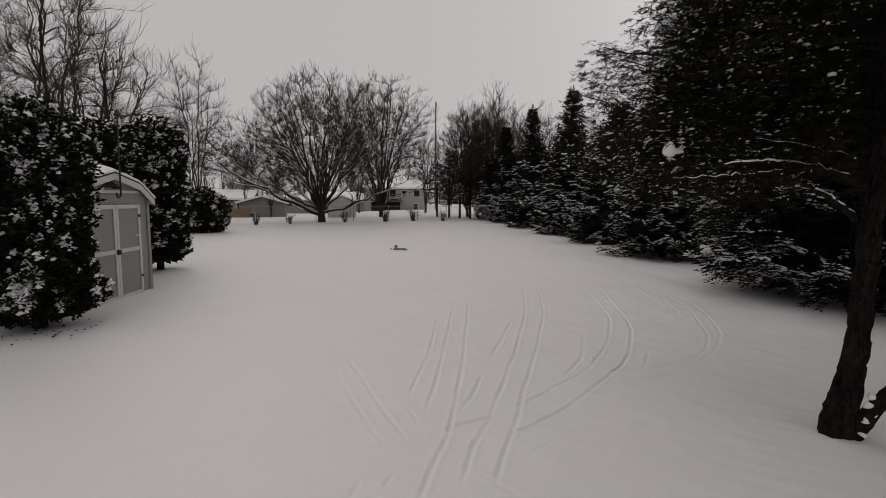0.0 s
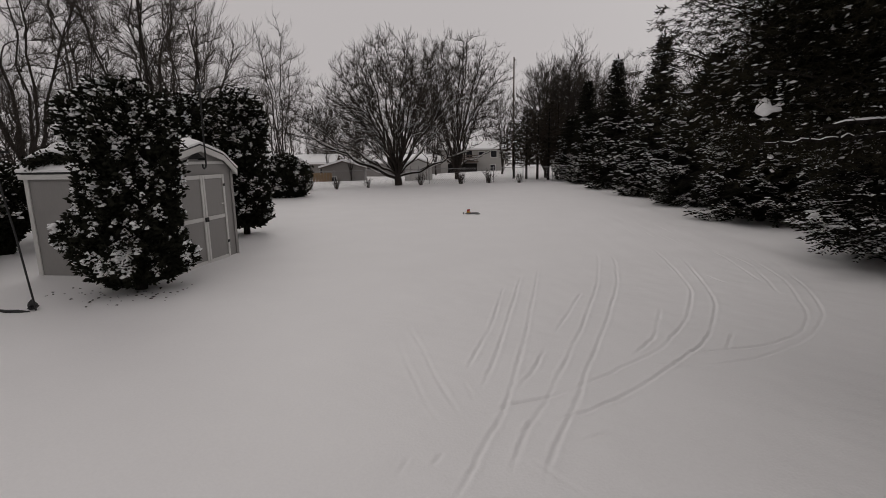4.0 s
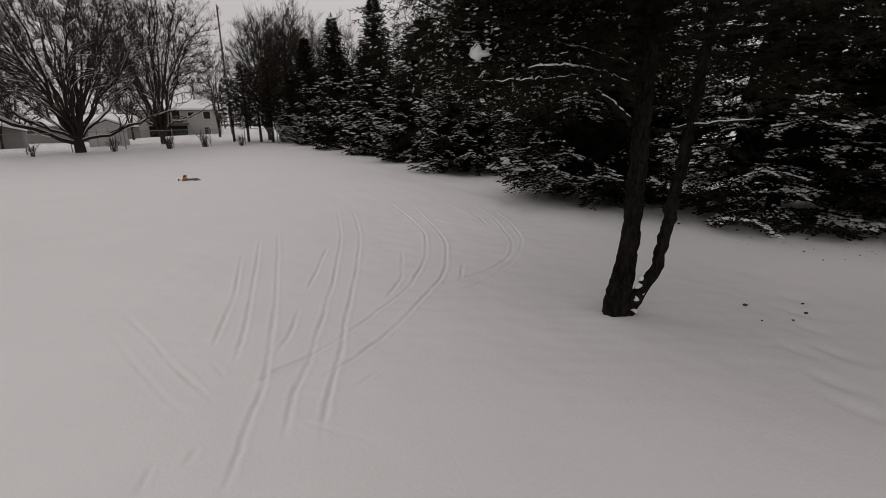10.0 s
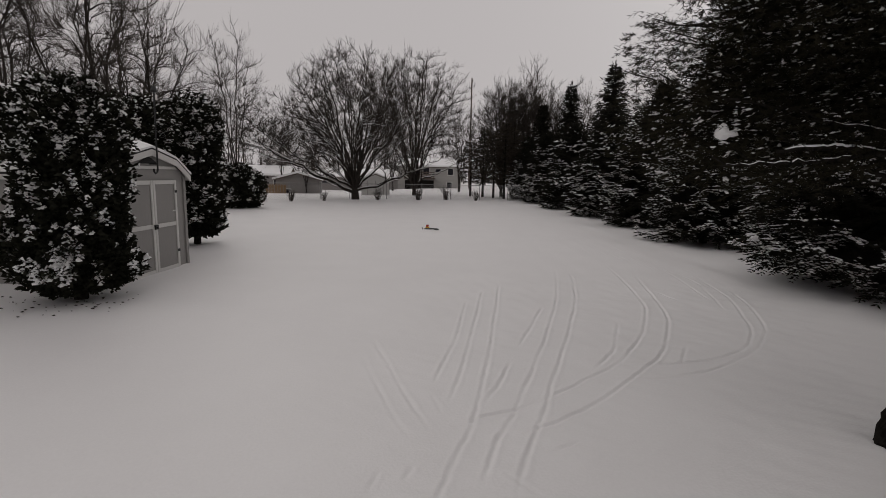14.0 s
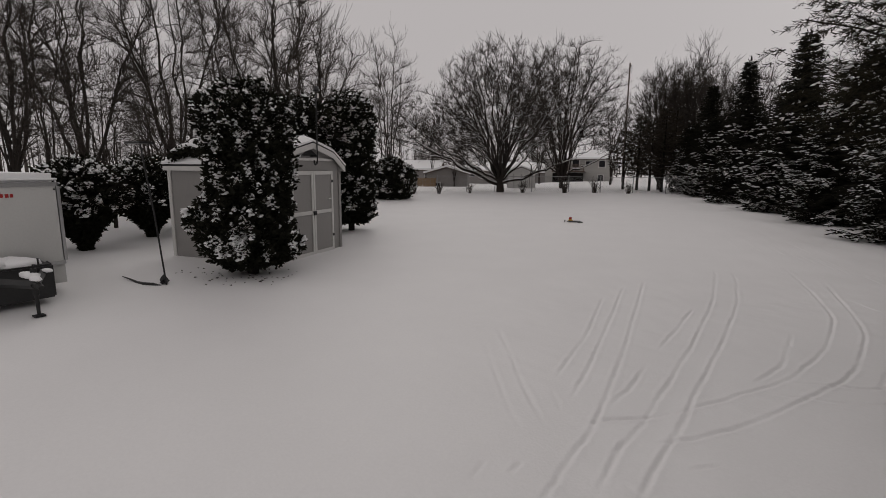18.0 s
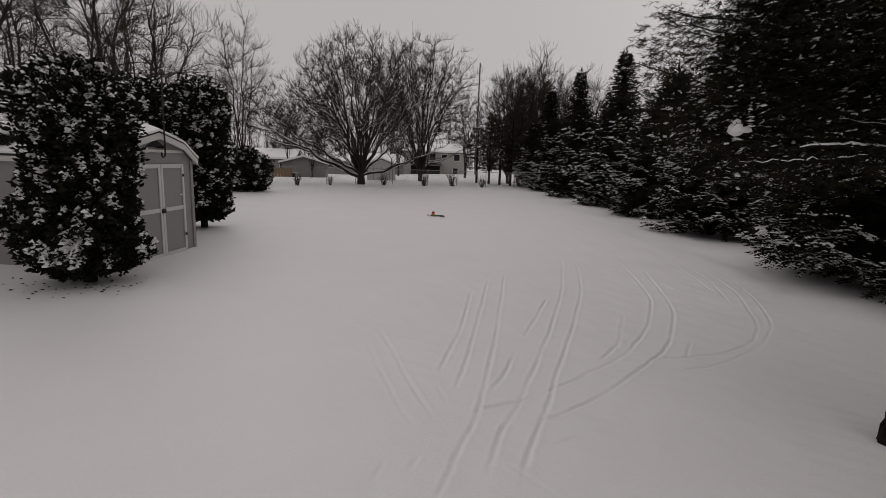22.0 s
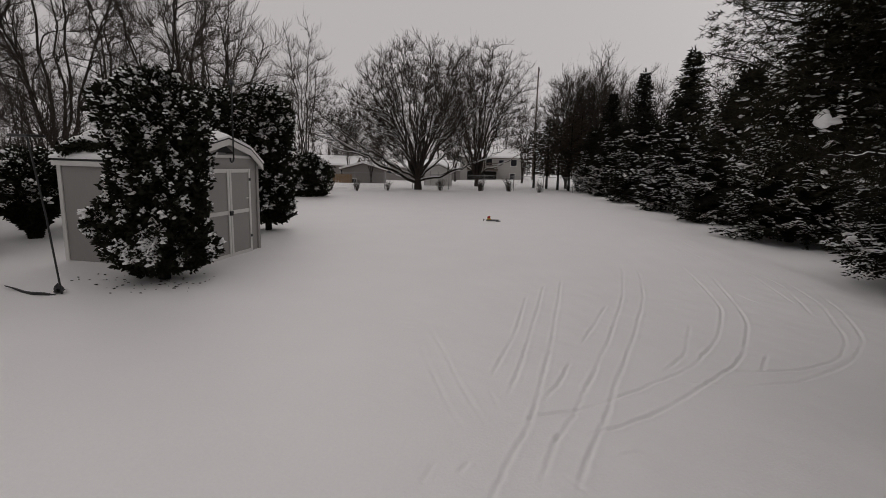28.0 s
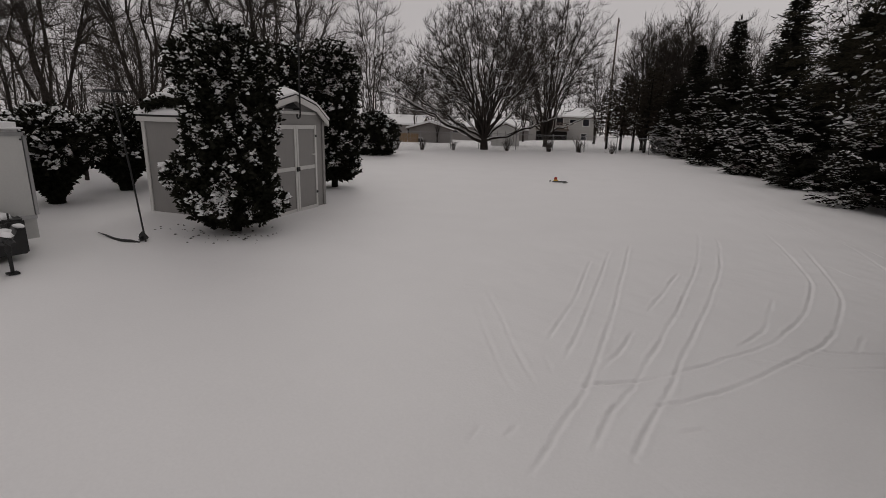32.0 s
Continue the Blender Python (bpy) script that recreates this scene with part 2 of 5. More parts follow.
def part(name, geo, mat, parent=None, label="", smooth=False, kind=""):
    me = geo.mesh(name, smooth)
    me.materials.append(mat)
    ob = new(name, me)
    if parent is not None:
        ob.parent = parent
    return tagged(ob, label, kind=kind)


def thing(name, label, category, group="", at=None):
    ob = new(name)
    ob.empty_display_size = 0.2
    if at is not None:
        ob.matrix_basis = at
    return tagged(ob, label, category, group)


def bevelled(geo, name, mat, parent, width=0.01, label=""):
    """A part whose edges are rounded in its mesh."""
    me = geo.mesh(name)
    bm = bmesh.new()
    bm.from_mesh(me)
    bmesh.ops.remove_doubles(bm, verts=bm.verts, dist=1e-5)
    bmesh.ops.recalc_face_normals(bm, faces=bm.faces)
    bmesh.ops.bevel(bm, geom=bm.edges[:], offset=width, segments=2, affect="EDGES", clamp_overlap=True)
    bm.to_mesh(me)
    bm.free()
    me.materials.append(mat)
    ob = new(name, me)
    ob.parent = parent
    return tagged(ob, label)


# ---- ground ----
def waves(x, y, seed, size, octaves=3):
    """A smooth uneven field in -1 to 1 with features of that size."""
    r = np.random.RandomState(seed)
    total, amp = np.zeros_like(np.asarray(x, float)), 1.0
    for _ in range(octaves):
        for _ in range(4):
            a, ph = r.uniform(0, 2 * np.pi), r.uniform(0, 2 * np.pi)
            total = total + amp * np.sin((x * np.cos(a) + y * np.sin(a)) * 2 * np.pi / (size * r.uniform(0.7, 1.4)) + ph) / 4
        amp, size = amp * 0.5, size * 0.5
    return total


def lie(x, y):
    """The lie of the land without tracks."""
    x, y = np.asarray(x, float), np.asarray(y, float)
    slope = 0.004 + 0.022 / (1 + np.exp((x + 12) / 2.5))
    z = -slope * np.clip(y - 38, 0, 40)
    return z + 0.02 * waves(x, y, 3, 7) * np.clip((np.hypot(x, y) - 1) / 6, 0, 1)


# ruts of the three-hulled craft, in metres, by where they run
RUTS_MID = [
    [(0, 6.79), (-0.13, 5.09), (-0.23, 4.42), (-0.29, 4)],
    [(0.26, 7.6), (0.07, 5.43), (-0.06, 4.19), (-0.14, 3.66)],
    [(0.55, 8.05), (0.35, 5.82), (0.16, 4.09), (0.06, 3.41), (-0.01, 3.08)],
    [(1.07, 6.66), (0.76, 5.63), (0.55, 4.98)],
    [(0.45, 4.62), (0.27, 3.97), (0.15, 3.68)],
    [(1.82, 9.76), (1.37, 7.15), (0.9, 5.3), (0.58, 4.21), (0.4, 3.59), (0.21, 3.07), (0.09, 2.54)],
    [(2.02, 9.26), (1.68, 7.25), (1.18, 5.43), (0.73, 3.98), (0.57, 3.4), (0.39, 2.9), (0.28, 2.44)],
]
RUTS_ARC = [
    [(2.98, 10.1), (2.66, 7.03), (2.11, 5.61), (1.54, 4.64), (0.88, 3.99), (0.47, 3.62), (0.16, 3.47), (-0.11, 3.28)],
    [(3.24, 9.31), (2.77, 6.49), (2.12, 5), (1.56, 4.3), (1.13, 3.8), (0.68, 3.4), (0.36, 3.2)],
]
RUTS_NEAR = [
    [(0.07, 3.36), (-0.07, 2.87), (-0.14, 2.52), (-0.21, 2.3)],
    [(-0.53, 2.7), (-0.58, 2.47)],
    [(-0.33, 2.75), (-0.38, 2.6)],
    [(0.27, 3.22), (0.16, 3)],
    [(0.81, 3.13), (0.57, 2.99)],
]
RUTS_FAINT = [
    [(-1.09, 5.24), (-0.69, 4.21), (-0.41, 3.53), (-0.25, 3.19)],
    [(-1.19, 4.94), (-0.72, 3.77), (-0.56, 3.41), (-0.4, 3.11)],
    [(-0.29, 3.79), (-0.18, 3.47)],
    [(1.94, 6.05), (1.58, 4.98), (1.23, 4.46)],
    [(0.23, 2.74), (0.62, 2.33)],
    [(0.97, 1.97), (1.21, 1.84)],
    [(-1.7, 6.03), (-1.12, 4.83)],
    [(2.47, 5.28), (2.11, 4.61)],
]
RUTS_LOOP = [
    [(4.89, 11.65), (4.63, 8.7), (4.17, 7.02), (3.8, 6.05), (3.23, 5.24), (2.58, 4.68), (2.15, 4.44), (1.73, 4.3), (1.27, 4.29)],
    [(4.52, 10.02), (4.2, 7.72), (3.6, 6), (3.14, 5.28), (2.64, 4.89), (2.07, 4.68), (1.53, 4.61)],
    [(2.51, 13.05), (3.83, 11.29), (4.25, 9), (3.71, 6.89)],
    [(3, 14.08), (4.64, 11.93), (4.92, 9.65), (4.75, 8.03)],
    [(3.26, 12.24), (4.07, 9.87), (3.77, 7.45)],
    [(2.57, 8.48), (3.13, 7.9), (3.27, 7.31)],
]
FOOTPRINTS = [(3.5, 1.75), (3.75, 2.15), (3.3, 1.5), (4.5, 2.6), (4.85, 2.85), (5.2, 3.5), (3.95, 2.0), (4.25, 2.35)]


def spaced(lo, hi, fine_lo, fine_hi, step, grow=1.13):
    mid = list(np.arange(fine_lo, fine_hi, step))
    out, s, p = [], step, fine_hi
    while p < hi:
        out.append(p)
        s *= grow
        p += s
    low, s, p = [], step, fine_lo
    while p > lo:
        s *= grow
        p -= s
        low.append(p)
    return np.array(low[::-1] + mid + out + [hi])


def ground():
    xs, ys = spaced(-900, 900, -0.9, 4.4, 0.015, 1.13), spaced(-300, 1500, 2.2, 7.6, 0.016, 1.1)
    X, Y = np.meshgrid(xs, ys)
    Z = lie(X, Y)
    near = (X > -5) & (X < 8) & (Y > 1) & (Y < 16)
    px, py = X[near], Y[near]
    dz = np.zeros_like(px)
    stray_x = 0.009 * waves(px, py, 14, 0.25, 2)
    for ruts, deep in ((RUTS_MID, 0.0135), (RUTS_ARC, 0.013), (RUTS_NEAR, 0.018), (RUTS_FAINT, 0.009), (RUTS_LOOP, 0.009)):
        for k, line in enumerate(ruts):
            pts = np.array(line)
            t = np.arange(len(pts))
            tt = np.linspace(0, len(pts) - 1, 8 * len(pts))
            pts = np.stack([np.interp(tt, t, pts[:, 0]), np.interp(tt, t, pts[:, 1])], 1)
            for _ in range(6):
                pts[1:-1] = (pts[:-2] + 2 * pts[1:-1] + pts[2:]) / 4
            best, along, run = np.full(px.shape, 9.0), np.zeros_like(px), 0.0
            for a, b in zip(pts[:-1], pts[1:]):
                ab = b - a
                size = math.hypot(ab[0], ab[1])
                h = np.clip(((px - a[0]) * ab[0] + (py - a[1]) * ab[1]) / (size ** 2 + 1e-9), 0, 1)
                gap = np.hypot(px + stray_x - a[0] - h * ab[0], py - a[1] - h * ab[1])
                along = np.where(gap < best, run + h * size, along)
                best = np.minimum(best, gap)
                run += size
            fade = np.clip(np.minimum(along, run - along) / min(0.3, run * 0.3), 0, 1)
            how = deep * min(1.0, 0.3 + run / 1.2) * fade * np.clip(0.8 + 0.6 * waves(px, py, 20 + k, 0.9, 3), 0.35, 1.25)
            dz += -how * np.exp(-(best / 0.0135) ** 2) + 0.4 * how * np.exp(-((best - 0.034) / 0.016) ** 2)
    for k, (fx, fy) in enumerate(FOOTPRINTS):
        dz -= 0.02 * np.exp(-(((px - fx) / 0.07) ** 2 + ((py - fy) / 0.13) ** 2))
    dz += 0.004 * waves(px, py, 9, 0.5)
    Z[near] += dz
    Z += 0.012 * waves(X, Y, 5, 2.2)
    # drifted humps along the foot of the spruces
    Z += 0.04 * waves(X, Y, 6, 1.6, 2) * np.clip((X - 4.0) / 1.2, 0, 1) * np.clip((12 - X) / 3, 0, 1) * np.clip((Y - 4) / 3, 0, 1) * np.clip((45 - Y) / 8, 0, 1)
    g = Geo()
    ny, nx = X.shape
    i, j = np.meshgrid(np.arange(ny - 1), np.arange(nx - 1), indexing="ij")
    q = i * nx + j
    g.add(np.stack([X, Y, Z], -1).reshape(-1, 3), np.stack([q, q + 1, q + nx + 1, q + nx], -1).reshape(-1, 4))
    ob = part("ground", g, SNOW, smooth=True)
    tagged(ob, "snow-covered yard with curved ruts of small runners", "ground", kind="structure")


ground()


def on(x, y, yaw=0.0, sink=0.0):
    return pose(x, y, float(lie(x, y)) - sink, 0, 0, yaw)


# ---- conifers ----
def conifer(seed, height, radius, base, whorl, per, shoot, snow=0.5, droop=0.25, fall=0.85, trunk=0.12, dense=0.4, line=0.55, mat=None, pads=0.16):
    """A spruce: trunk, whorls of flat herringbone boughs with upturned tips, and snow on the lower ones, up to a line."""
    rng = np.random.RandomState(seed)
    wood, crown, white = Geo(), Geo(), Geo()
    wood.tube([(0, 0, -0.3), (0.02, 0.01, height * 0.5), (0, 0, height)], [trunk, trunk * 0.6, 0.015], 9)
    P, D, L, K, SP, SS = [], [], [], [], [], []
    z, k = base, 0
    while z < height - 0.1:
        f = (z - base) / (height - base)
        reach = radius * (1 - f) ** fall * min(1.0, 0.8 + f) + 0.05
        count = max(4, int(per * (1 - 0.5 * f)))
        for b in range(count):
            ang = 2 * np.pi * (b + rng.uniform(-0.35, 0.35)) / count + k * 1.3
            length = reach * rng.uniform(0.76, 1.08)
            n = max(3, int(length * (1.0 if length < 0.9 else 0.72) / (shoot * 0.9)))
            s = np.linspace(0.12 if length < 0.9 else 0.36, 1, n)
            out, side = np.array([math.cos(ang), math.sin(ang), 0]), np.array([-math.sin(ang), math.cos(ang), 0])
            fall_z = -droop * (1 - f) * 1.3 * s + 0.22 * f * s + 0.24 * s ** 3
            axis = out[None] * (s * length)[:, None] + side[None] * (0.12 * length * rng.uniform(-1, 1) * s ** 2)[:, None]
            axis[:, 2] = z + length * fall_z + rng.uniform(-0.09, 0.09) + 0.015 * rng.standard_normal(n)
            if length > 0.6 and b % 2 == 0:
                wood.tube(axis[:: max(1, n // 4)], np.linspace(0.02, 0.006, len(axis[:: max(1, n // 4)])), 4, False)
            laden = rng.random_sample() < snow * np.clip(1.6 * (1 - f / line), 0.08, 1)
            for sgn in (-1, 1):
                tl = np.minimum(0.6, 0.48 * length * (1.05 - s) ** 0.8 + shoot * 0.7) * rng.uniform(0.7, 1.25, n)
                open_by = rng.uniform(0.7, 1.05, n)
                way = out[None] * np.cos(open_by)[:, None] + sgn * side[None] * np.sin(open_by)[:, None]
                way[:, 2] += rng.uniform(-0.28, 0.02, n)
                m = np.maximum(1, np.ceil(tl / (shoot * 0.62))).astype(int)
                i = np.repeat(np.arange(n), m)
                g = np.concatenate([(np.arange(q) + 0.35) / q for q in m])
                at = axis[i] + way[i] * (tl[i] * g)[:, None]
                at[:, 2] -= 0.10 * (tl[i] * g) ** 2 / 0.5
                cross = np.cross(way[i], [0, 0, 1.0])
                out_by = np.minimum(1, s[i] + 0.5 * g)
                for sg in (-1, 1):
                    d = way[i] * 0.8 + sg * cross * rng.uniform(0.35, 0.9, (len(i), 1)) + rng.uniform(-0.22, 0.22, (len(i), 3))
                    P.append(at), D.append(d), L.append(shoot * rng.uniform(0.65, 1.25, len(i)))
                    K.append(laden * np.clip(2.2 * out_by - 0.7, 0, 1))
            P.append(axis[-1:]), D.append((axis[-1] - axis[-2])[None]), L.append(np.array([shoot * 1.2])), K.append(np.array([1.0 * laden]))
            if laden and rng.random_sample() < pads:
                heap = rng.randint(5, 13)
                m = np.clip((n * rng.uniform(0.6, 1.0) + rng.uniform(-1.6, 1.6, heap)).astype(int), 1, n - 1)
                SP.append(axis[m] + [0, 0, 0.03] + side[None] * rng.uniform(-0.25, 0.25, (heap, 1)) + 0.03 * rng.standard_normal((heap, 3)))
                w = rng.uniform(0.03, 0.085, (heap, 1))
                SS.append(np.concatenate([w * rng.uniform(0.7, 1.6, (heap, 1)), w * rng.uniform(0.7, 1.6, (heap, 1)), w * 0.55], 1))
        z += whorl * (1 - 0.45 * f) * rng.uniform(0.85, 1.15)
        k += 1
    # closed dark shell among the boughs, coloured as the crown's inner shade
    core = Geo()
    rows, cols = 22, 22
    ring = []
    for q in np.linspace(0, 1, rows):
        for c in range(cols):
            w = radius * dense * max(0.02, 1 - q) ** fall * rng.uniform(0.6, 1.15)
            ring.append((w * math.cos(c * 2 * np.pi / cols), w * math.sin(c * 2 * np.pi / cols), base + 0.1 + (height - base) * 0.9 * q))
    k, i = np.meshgrid(np.arange(rows - 1), np.arange(cols), indexing="ij")
    j = (i + 1) % cols
    core.add(ring, np.stack([k * cols + i, k * cols + j, (k + 1) * cols + j, (k + 1) * cols + i], -1).reshape(-1, 4))
    P, D, L, K = np.concatenate(P), np.concatenate(D), np.concatenate(L), np.concatenate(K)
    crown.blades(P, D, L * 1.1, L * rng.uniform(0.12, 0.18, len(P)))
    tip = np.full(5, height - 0.25) + 0.06 * np.arange(5)
    crown.blades(np.stack([0 * tip, 0 * tip, tip], 1), rng.uniform(-0.3, 0.3, (5, 3)) + [0, 0, 1], shoot * 1.3, shoot * 0.15)
    q = P + rng.uniform(0, 9, 3)
    patch = np.sin(9 * q[:, 0] + 5 * q[:, 2]) + np.sin(10 * q[:, 1] - 4 * q[:, 2]) + np.sin(13 * q[:, 2] + 3 * q[:, 0]) + 0.7 * np.sin(21 * q[:, 0] + 17 * q[:, 1])
    dust = rng.random_sample(len(P)) < np.clip(0.5 + 0.5 * patch, 0.03, 0.97) * K
    lift = L[dust] * rng.uniform(0.5, 0.95, dust.sum())
    white.blades(P[dust] + [0, 0, 0.022], D[dust] * [1, 1, 0.6] + [0, 0, 0.03], lift, lift * rng.uniform(0.15, 0.32, dust.sum()))
    if SP:
        white.lumps(np.concatenate(SP), np.concatenate(SS), rng, True)
    return wood, crown, white, core


def spruce(label, at, group="spruce row", name="spruce_tree", category="spruce tree", **how):
    t = thing(name, label, category, group, at)
    wood, crown, white, core = conifer(**how)
    part("trunk", wood, BARK, t)
    part("shade_core", core, SHADEFILL, t)
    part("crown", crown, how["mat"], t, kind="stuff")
    if white.n:
        part("snow", white, CLUMP, t, "snow lying on the boughs", kind="stuff")
    return t


# ---- evergreen columns and shrubs ----
def column(seed, height, radius, shape, count, leaf, clumps, clump=0.1, bumps=(), hem=0.0):
    """A dense evergreen: dark core for the shade inside, thousands of scale-leaved sprays and clumps of snow. shape
    gives the width by height.
    """
    rng = np.random.RandomState(seed)
    core, sprays, white, stem = Geo(), Geo(), Geo(), Geo()
    zs = np.linspace(0, 1, 15)
    ring = []
    for z in zs:
        for a in np.linspace(0, 2 * np.pi, 20, endpoint=False):
            w = 0.74 * radius * shape(z) * (1 + 0.12 * np.sin(3 * a + 9 * z) + 0.1 * rng.standard_normal())
            ring.append((w * np.cos(a), w * np.sin(a), height * (0.06 + 0.88 * z) + hem * max(0.0, 1 - z / 0.2)))
    k, i = np.meshgrid(np.arange(14), np.arange(20), indexing="ij")
    j = (i + 1) % 20
    core.add(ring, np.stack([k * 20 + i, k * 20 + j, (k + 1) * 20 + j, (k + 1) * 20 + i], -1).reshape(-1, 4))
    z = rng.uniform(0, 1, count) ** 0.95
    z = z * (1 + 0.05 * np.sin(23.0 * z + rng.randint(0, 9, count)) * z ** 4)
    a = rng.uniform(0, 2 * np.pi, count)
    s = np.array([shape(q) for q in z])
    bulge = 1 + 0.12 * np.sin(3 * a + 9 * z) + 0.10 * np.sin(7 * a - 17 * z) + 0.10 * np.sin(11 * a + 41 * z) + 0.07 * np.sin(17 * a - 63 * z)
    w = radius * s * bulge * rng.uniform(0.72, 1.0, count)
    p = np.stack([w * np.cos(a), w * np.sin(a), height * z + hem * np.clip(1 - z / 0.2, 0, 1)], 1)
    d = np.stack([np.cos(a), np.sin(a), rng.uniform(-0.35, 0.9, count)], 1) + 0.5 * rng.standard_normal((count, 3))
    for n, (x, y, q, r) in enumerate(bumps):
        own = slice(n * 900, n * 900 + 900)
        dirs = rng.standard_normal((900, 3))
        dirs /= np.linalg.norm(dirs, axis=1)[:, None]
        p[own], d[own] = np.array([x, y, q]) + dirs * r * rng.uniform(0.3, 1.0, (900, 1)), dirs + 0.4 * rng.standard_normal((900, 3))
    ln = leaf * rng.uniform(0.6, 1.4, count)
    sprays.blades(p, d, ln * 1.08, ln * rng.uniform(0.28, 0.42, count))
    # snow lies in patches on the sprays, finer towards the top
    z = rng.uniform(0.04, 1, clumps) ** 0.8
    big = 1.5 * clump * rng.uniform(0.3, 1.0, clumps) ** 1.8 * np.interp(z, [0, 0.5, 1], [1.15, 1.0, 0.75])
    high = np.where(p[:, 2] > (0.42 if shape is vase else 0.12) * height)[0]
    lo = p[high[rng.randint(0, len(high), clumps)]]
    lo = lo[np.argsort(lo[:, 2])][np.argsort(np.argsort(z))]
    for n, (x, y, q, r) in enumerate(bumps):
        dirs = rng.standard_normal((2, 3))
        dirs /= np.linalg.norm(dirs, axis=1)[:, None]
        dirs[:, 2] = np.abs(dirs[:, 2])
        lo[n * 2:n * 2 + 2] = np.array([x, y, q]) + dirs * r
    out = lo * [1, 1, 0]
    out /= np.linalg.norm(out, axis=1)[:, None] + 1e-6
    lo += out * 0.02
    frost = np.where((p[:, 2] > 0.72 * height) & (rng.random_sample(count) < 0.16))[0]
    white.blades(p[frost] + [0, 0, 0.02], d[frost], ln[frost] * 0.8, ln[frost] * 0.32)
    for k in range(clumps):
        gap = (p - lo[k]) / [1, 1, 1.3]
        own = np.where((gap * gap).sum(1) < big[k] ** 2)[0]
        own = own[rng.random_sample(len(own)) < 0.6]
        white.blades(p[own] + out[k] * 0.035 + [0, 0, 0.02], d[own] + out[k] * 0.4, ln[own] * 0.7, ln[own] * rng.uniform(0.35, 0.5, len(own)))
    for k in range(3):
        size = big[:, None] * rng.uniform(0.25, 0.7, (clumps, 3)) * [1, 1, 0.75]
        white.lumps(lo + big[:, None] * rng.uniform(-0.6, 0.6, (clumps, 3)) + out * 0.03, size, rng, True)
    stem.tube([(0, 0, -0.2), (0.02, 0, height * 0.3), (0, 0, height * 0.8)], [0.09, 0.07, 0.02], 8)
    return core, sprays, white, stem


def evergreen(name, label, category, at, group="", **how):
    t = thing(name, label, category, group, at)
    core, sprays, white, stem = column(**how)
    part("trunk", stem, BARK, t)
    part("shade_core", core, SHADEFILL, t)
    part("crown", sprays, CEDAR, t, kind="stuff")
    part("snow", white, CLUMP, t, "clumps of snow caught in the foliage", False, "stuff")
    return t


def tall(z):
    return float(np.interp(z, [0, 0.04, 0.12, 0.25, 0.45, 0.6, 0.85, 0.94, 1.0], [0.55, 0.7, 0.88, 0.98, 0.9, 0.88, 0.92, 0.86, 0.5]))


def vase(z):
    return float(np.interp(z, [0, 0.08, 0.2, 0.42, 0.7, 0.9, 1.0], [0.07, 0.10, 0.36, 0.85, 1.0, 0.78, 0.35]))


def mound(z):
    return max(0.05, 0.45 + 0.6 * math.sin(min(1, z * 1.02) * math.pi * 0.83 + 0.3)) * (1 if z < 0.9 else 0.7)


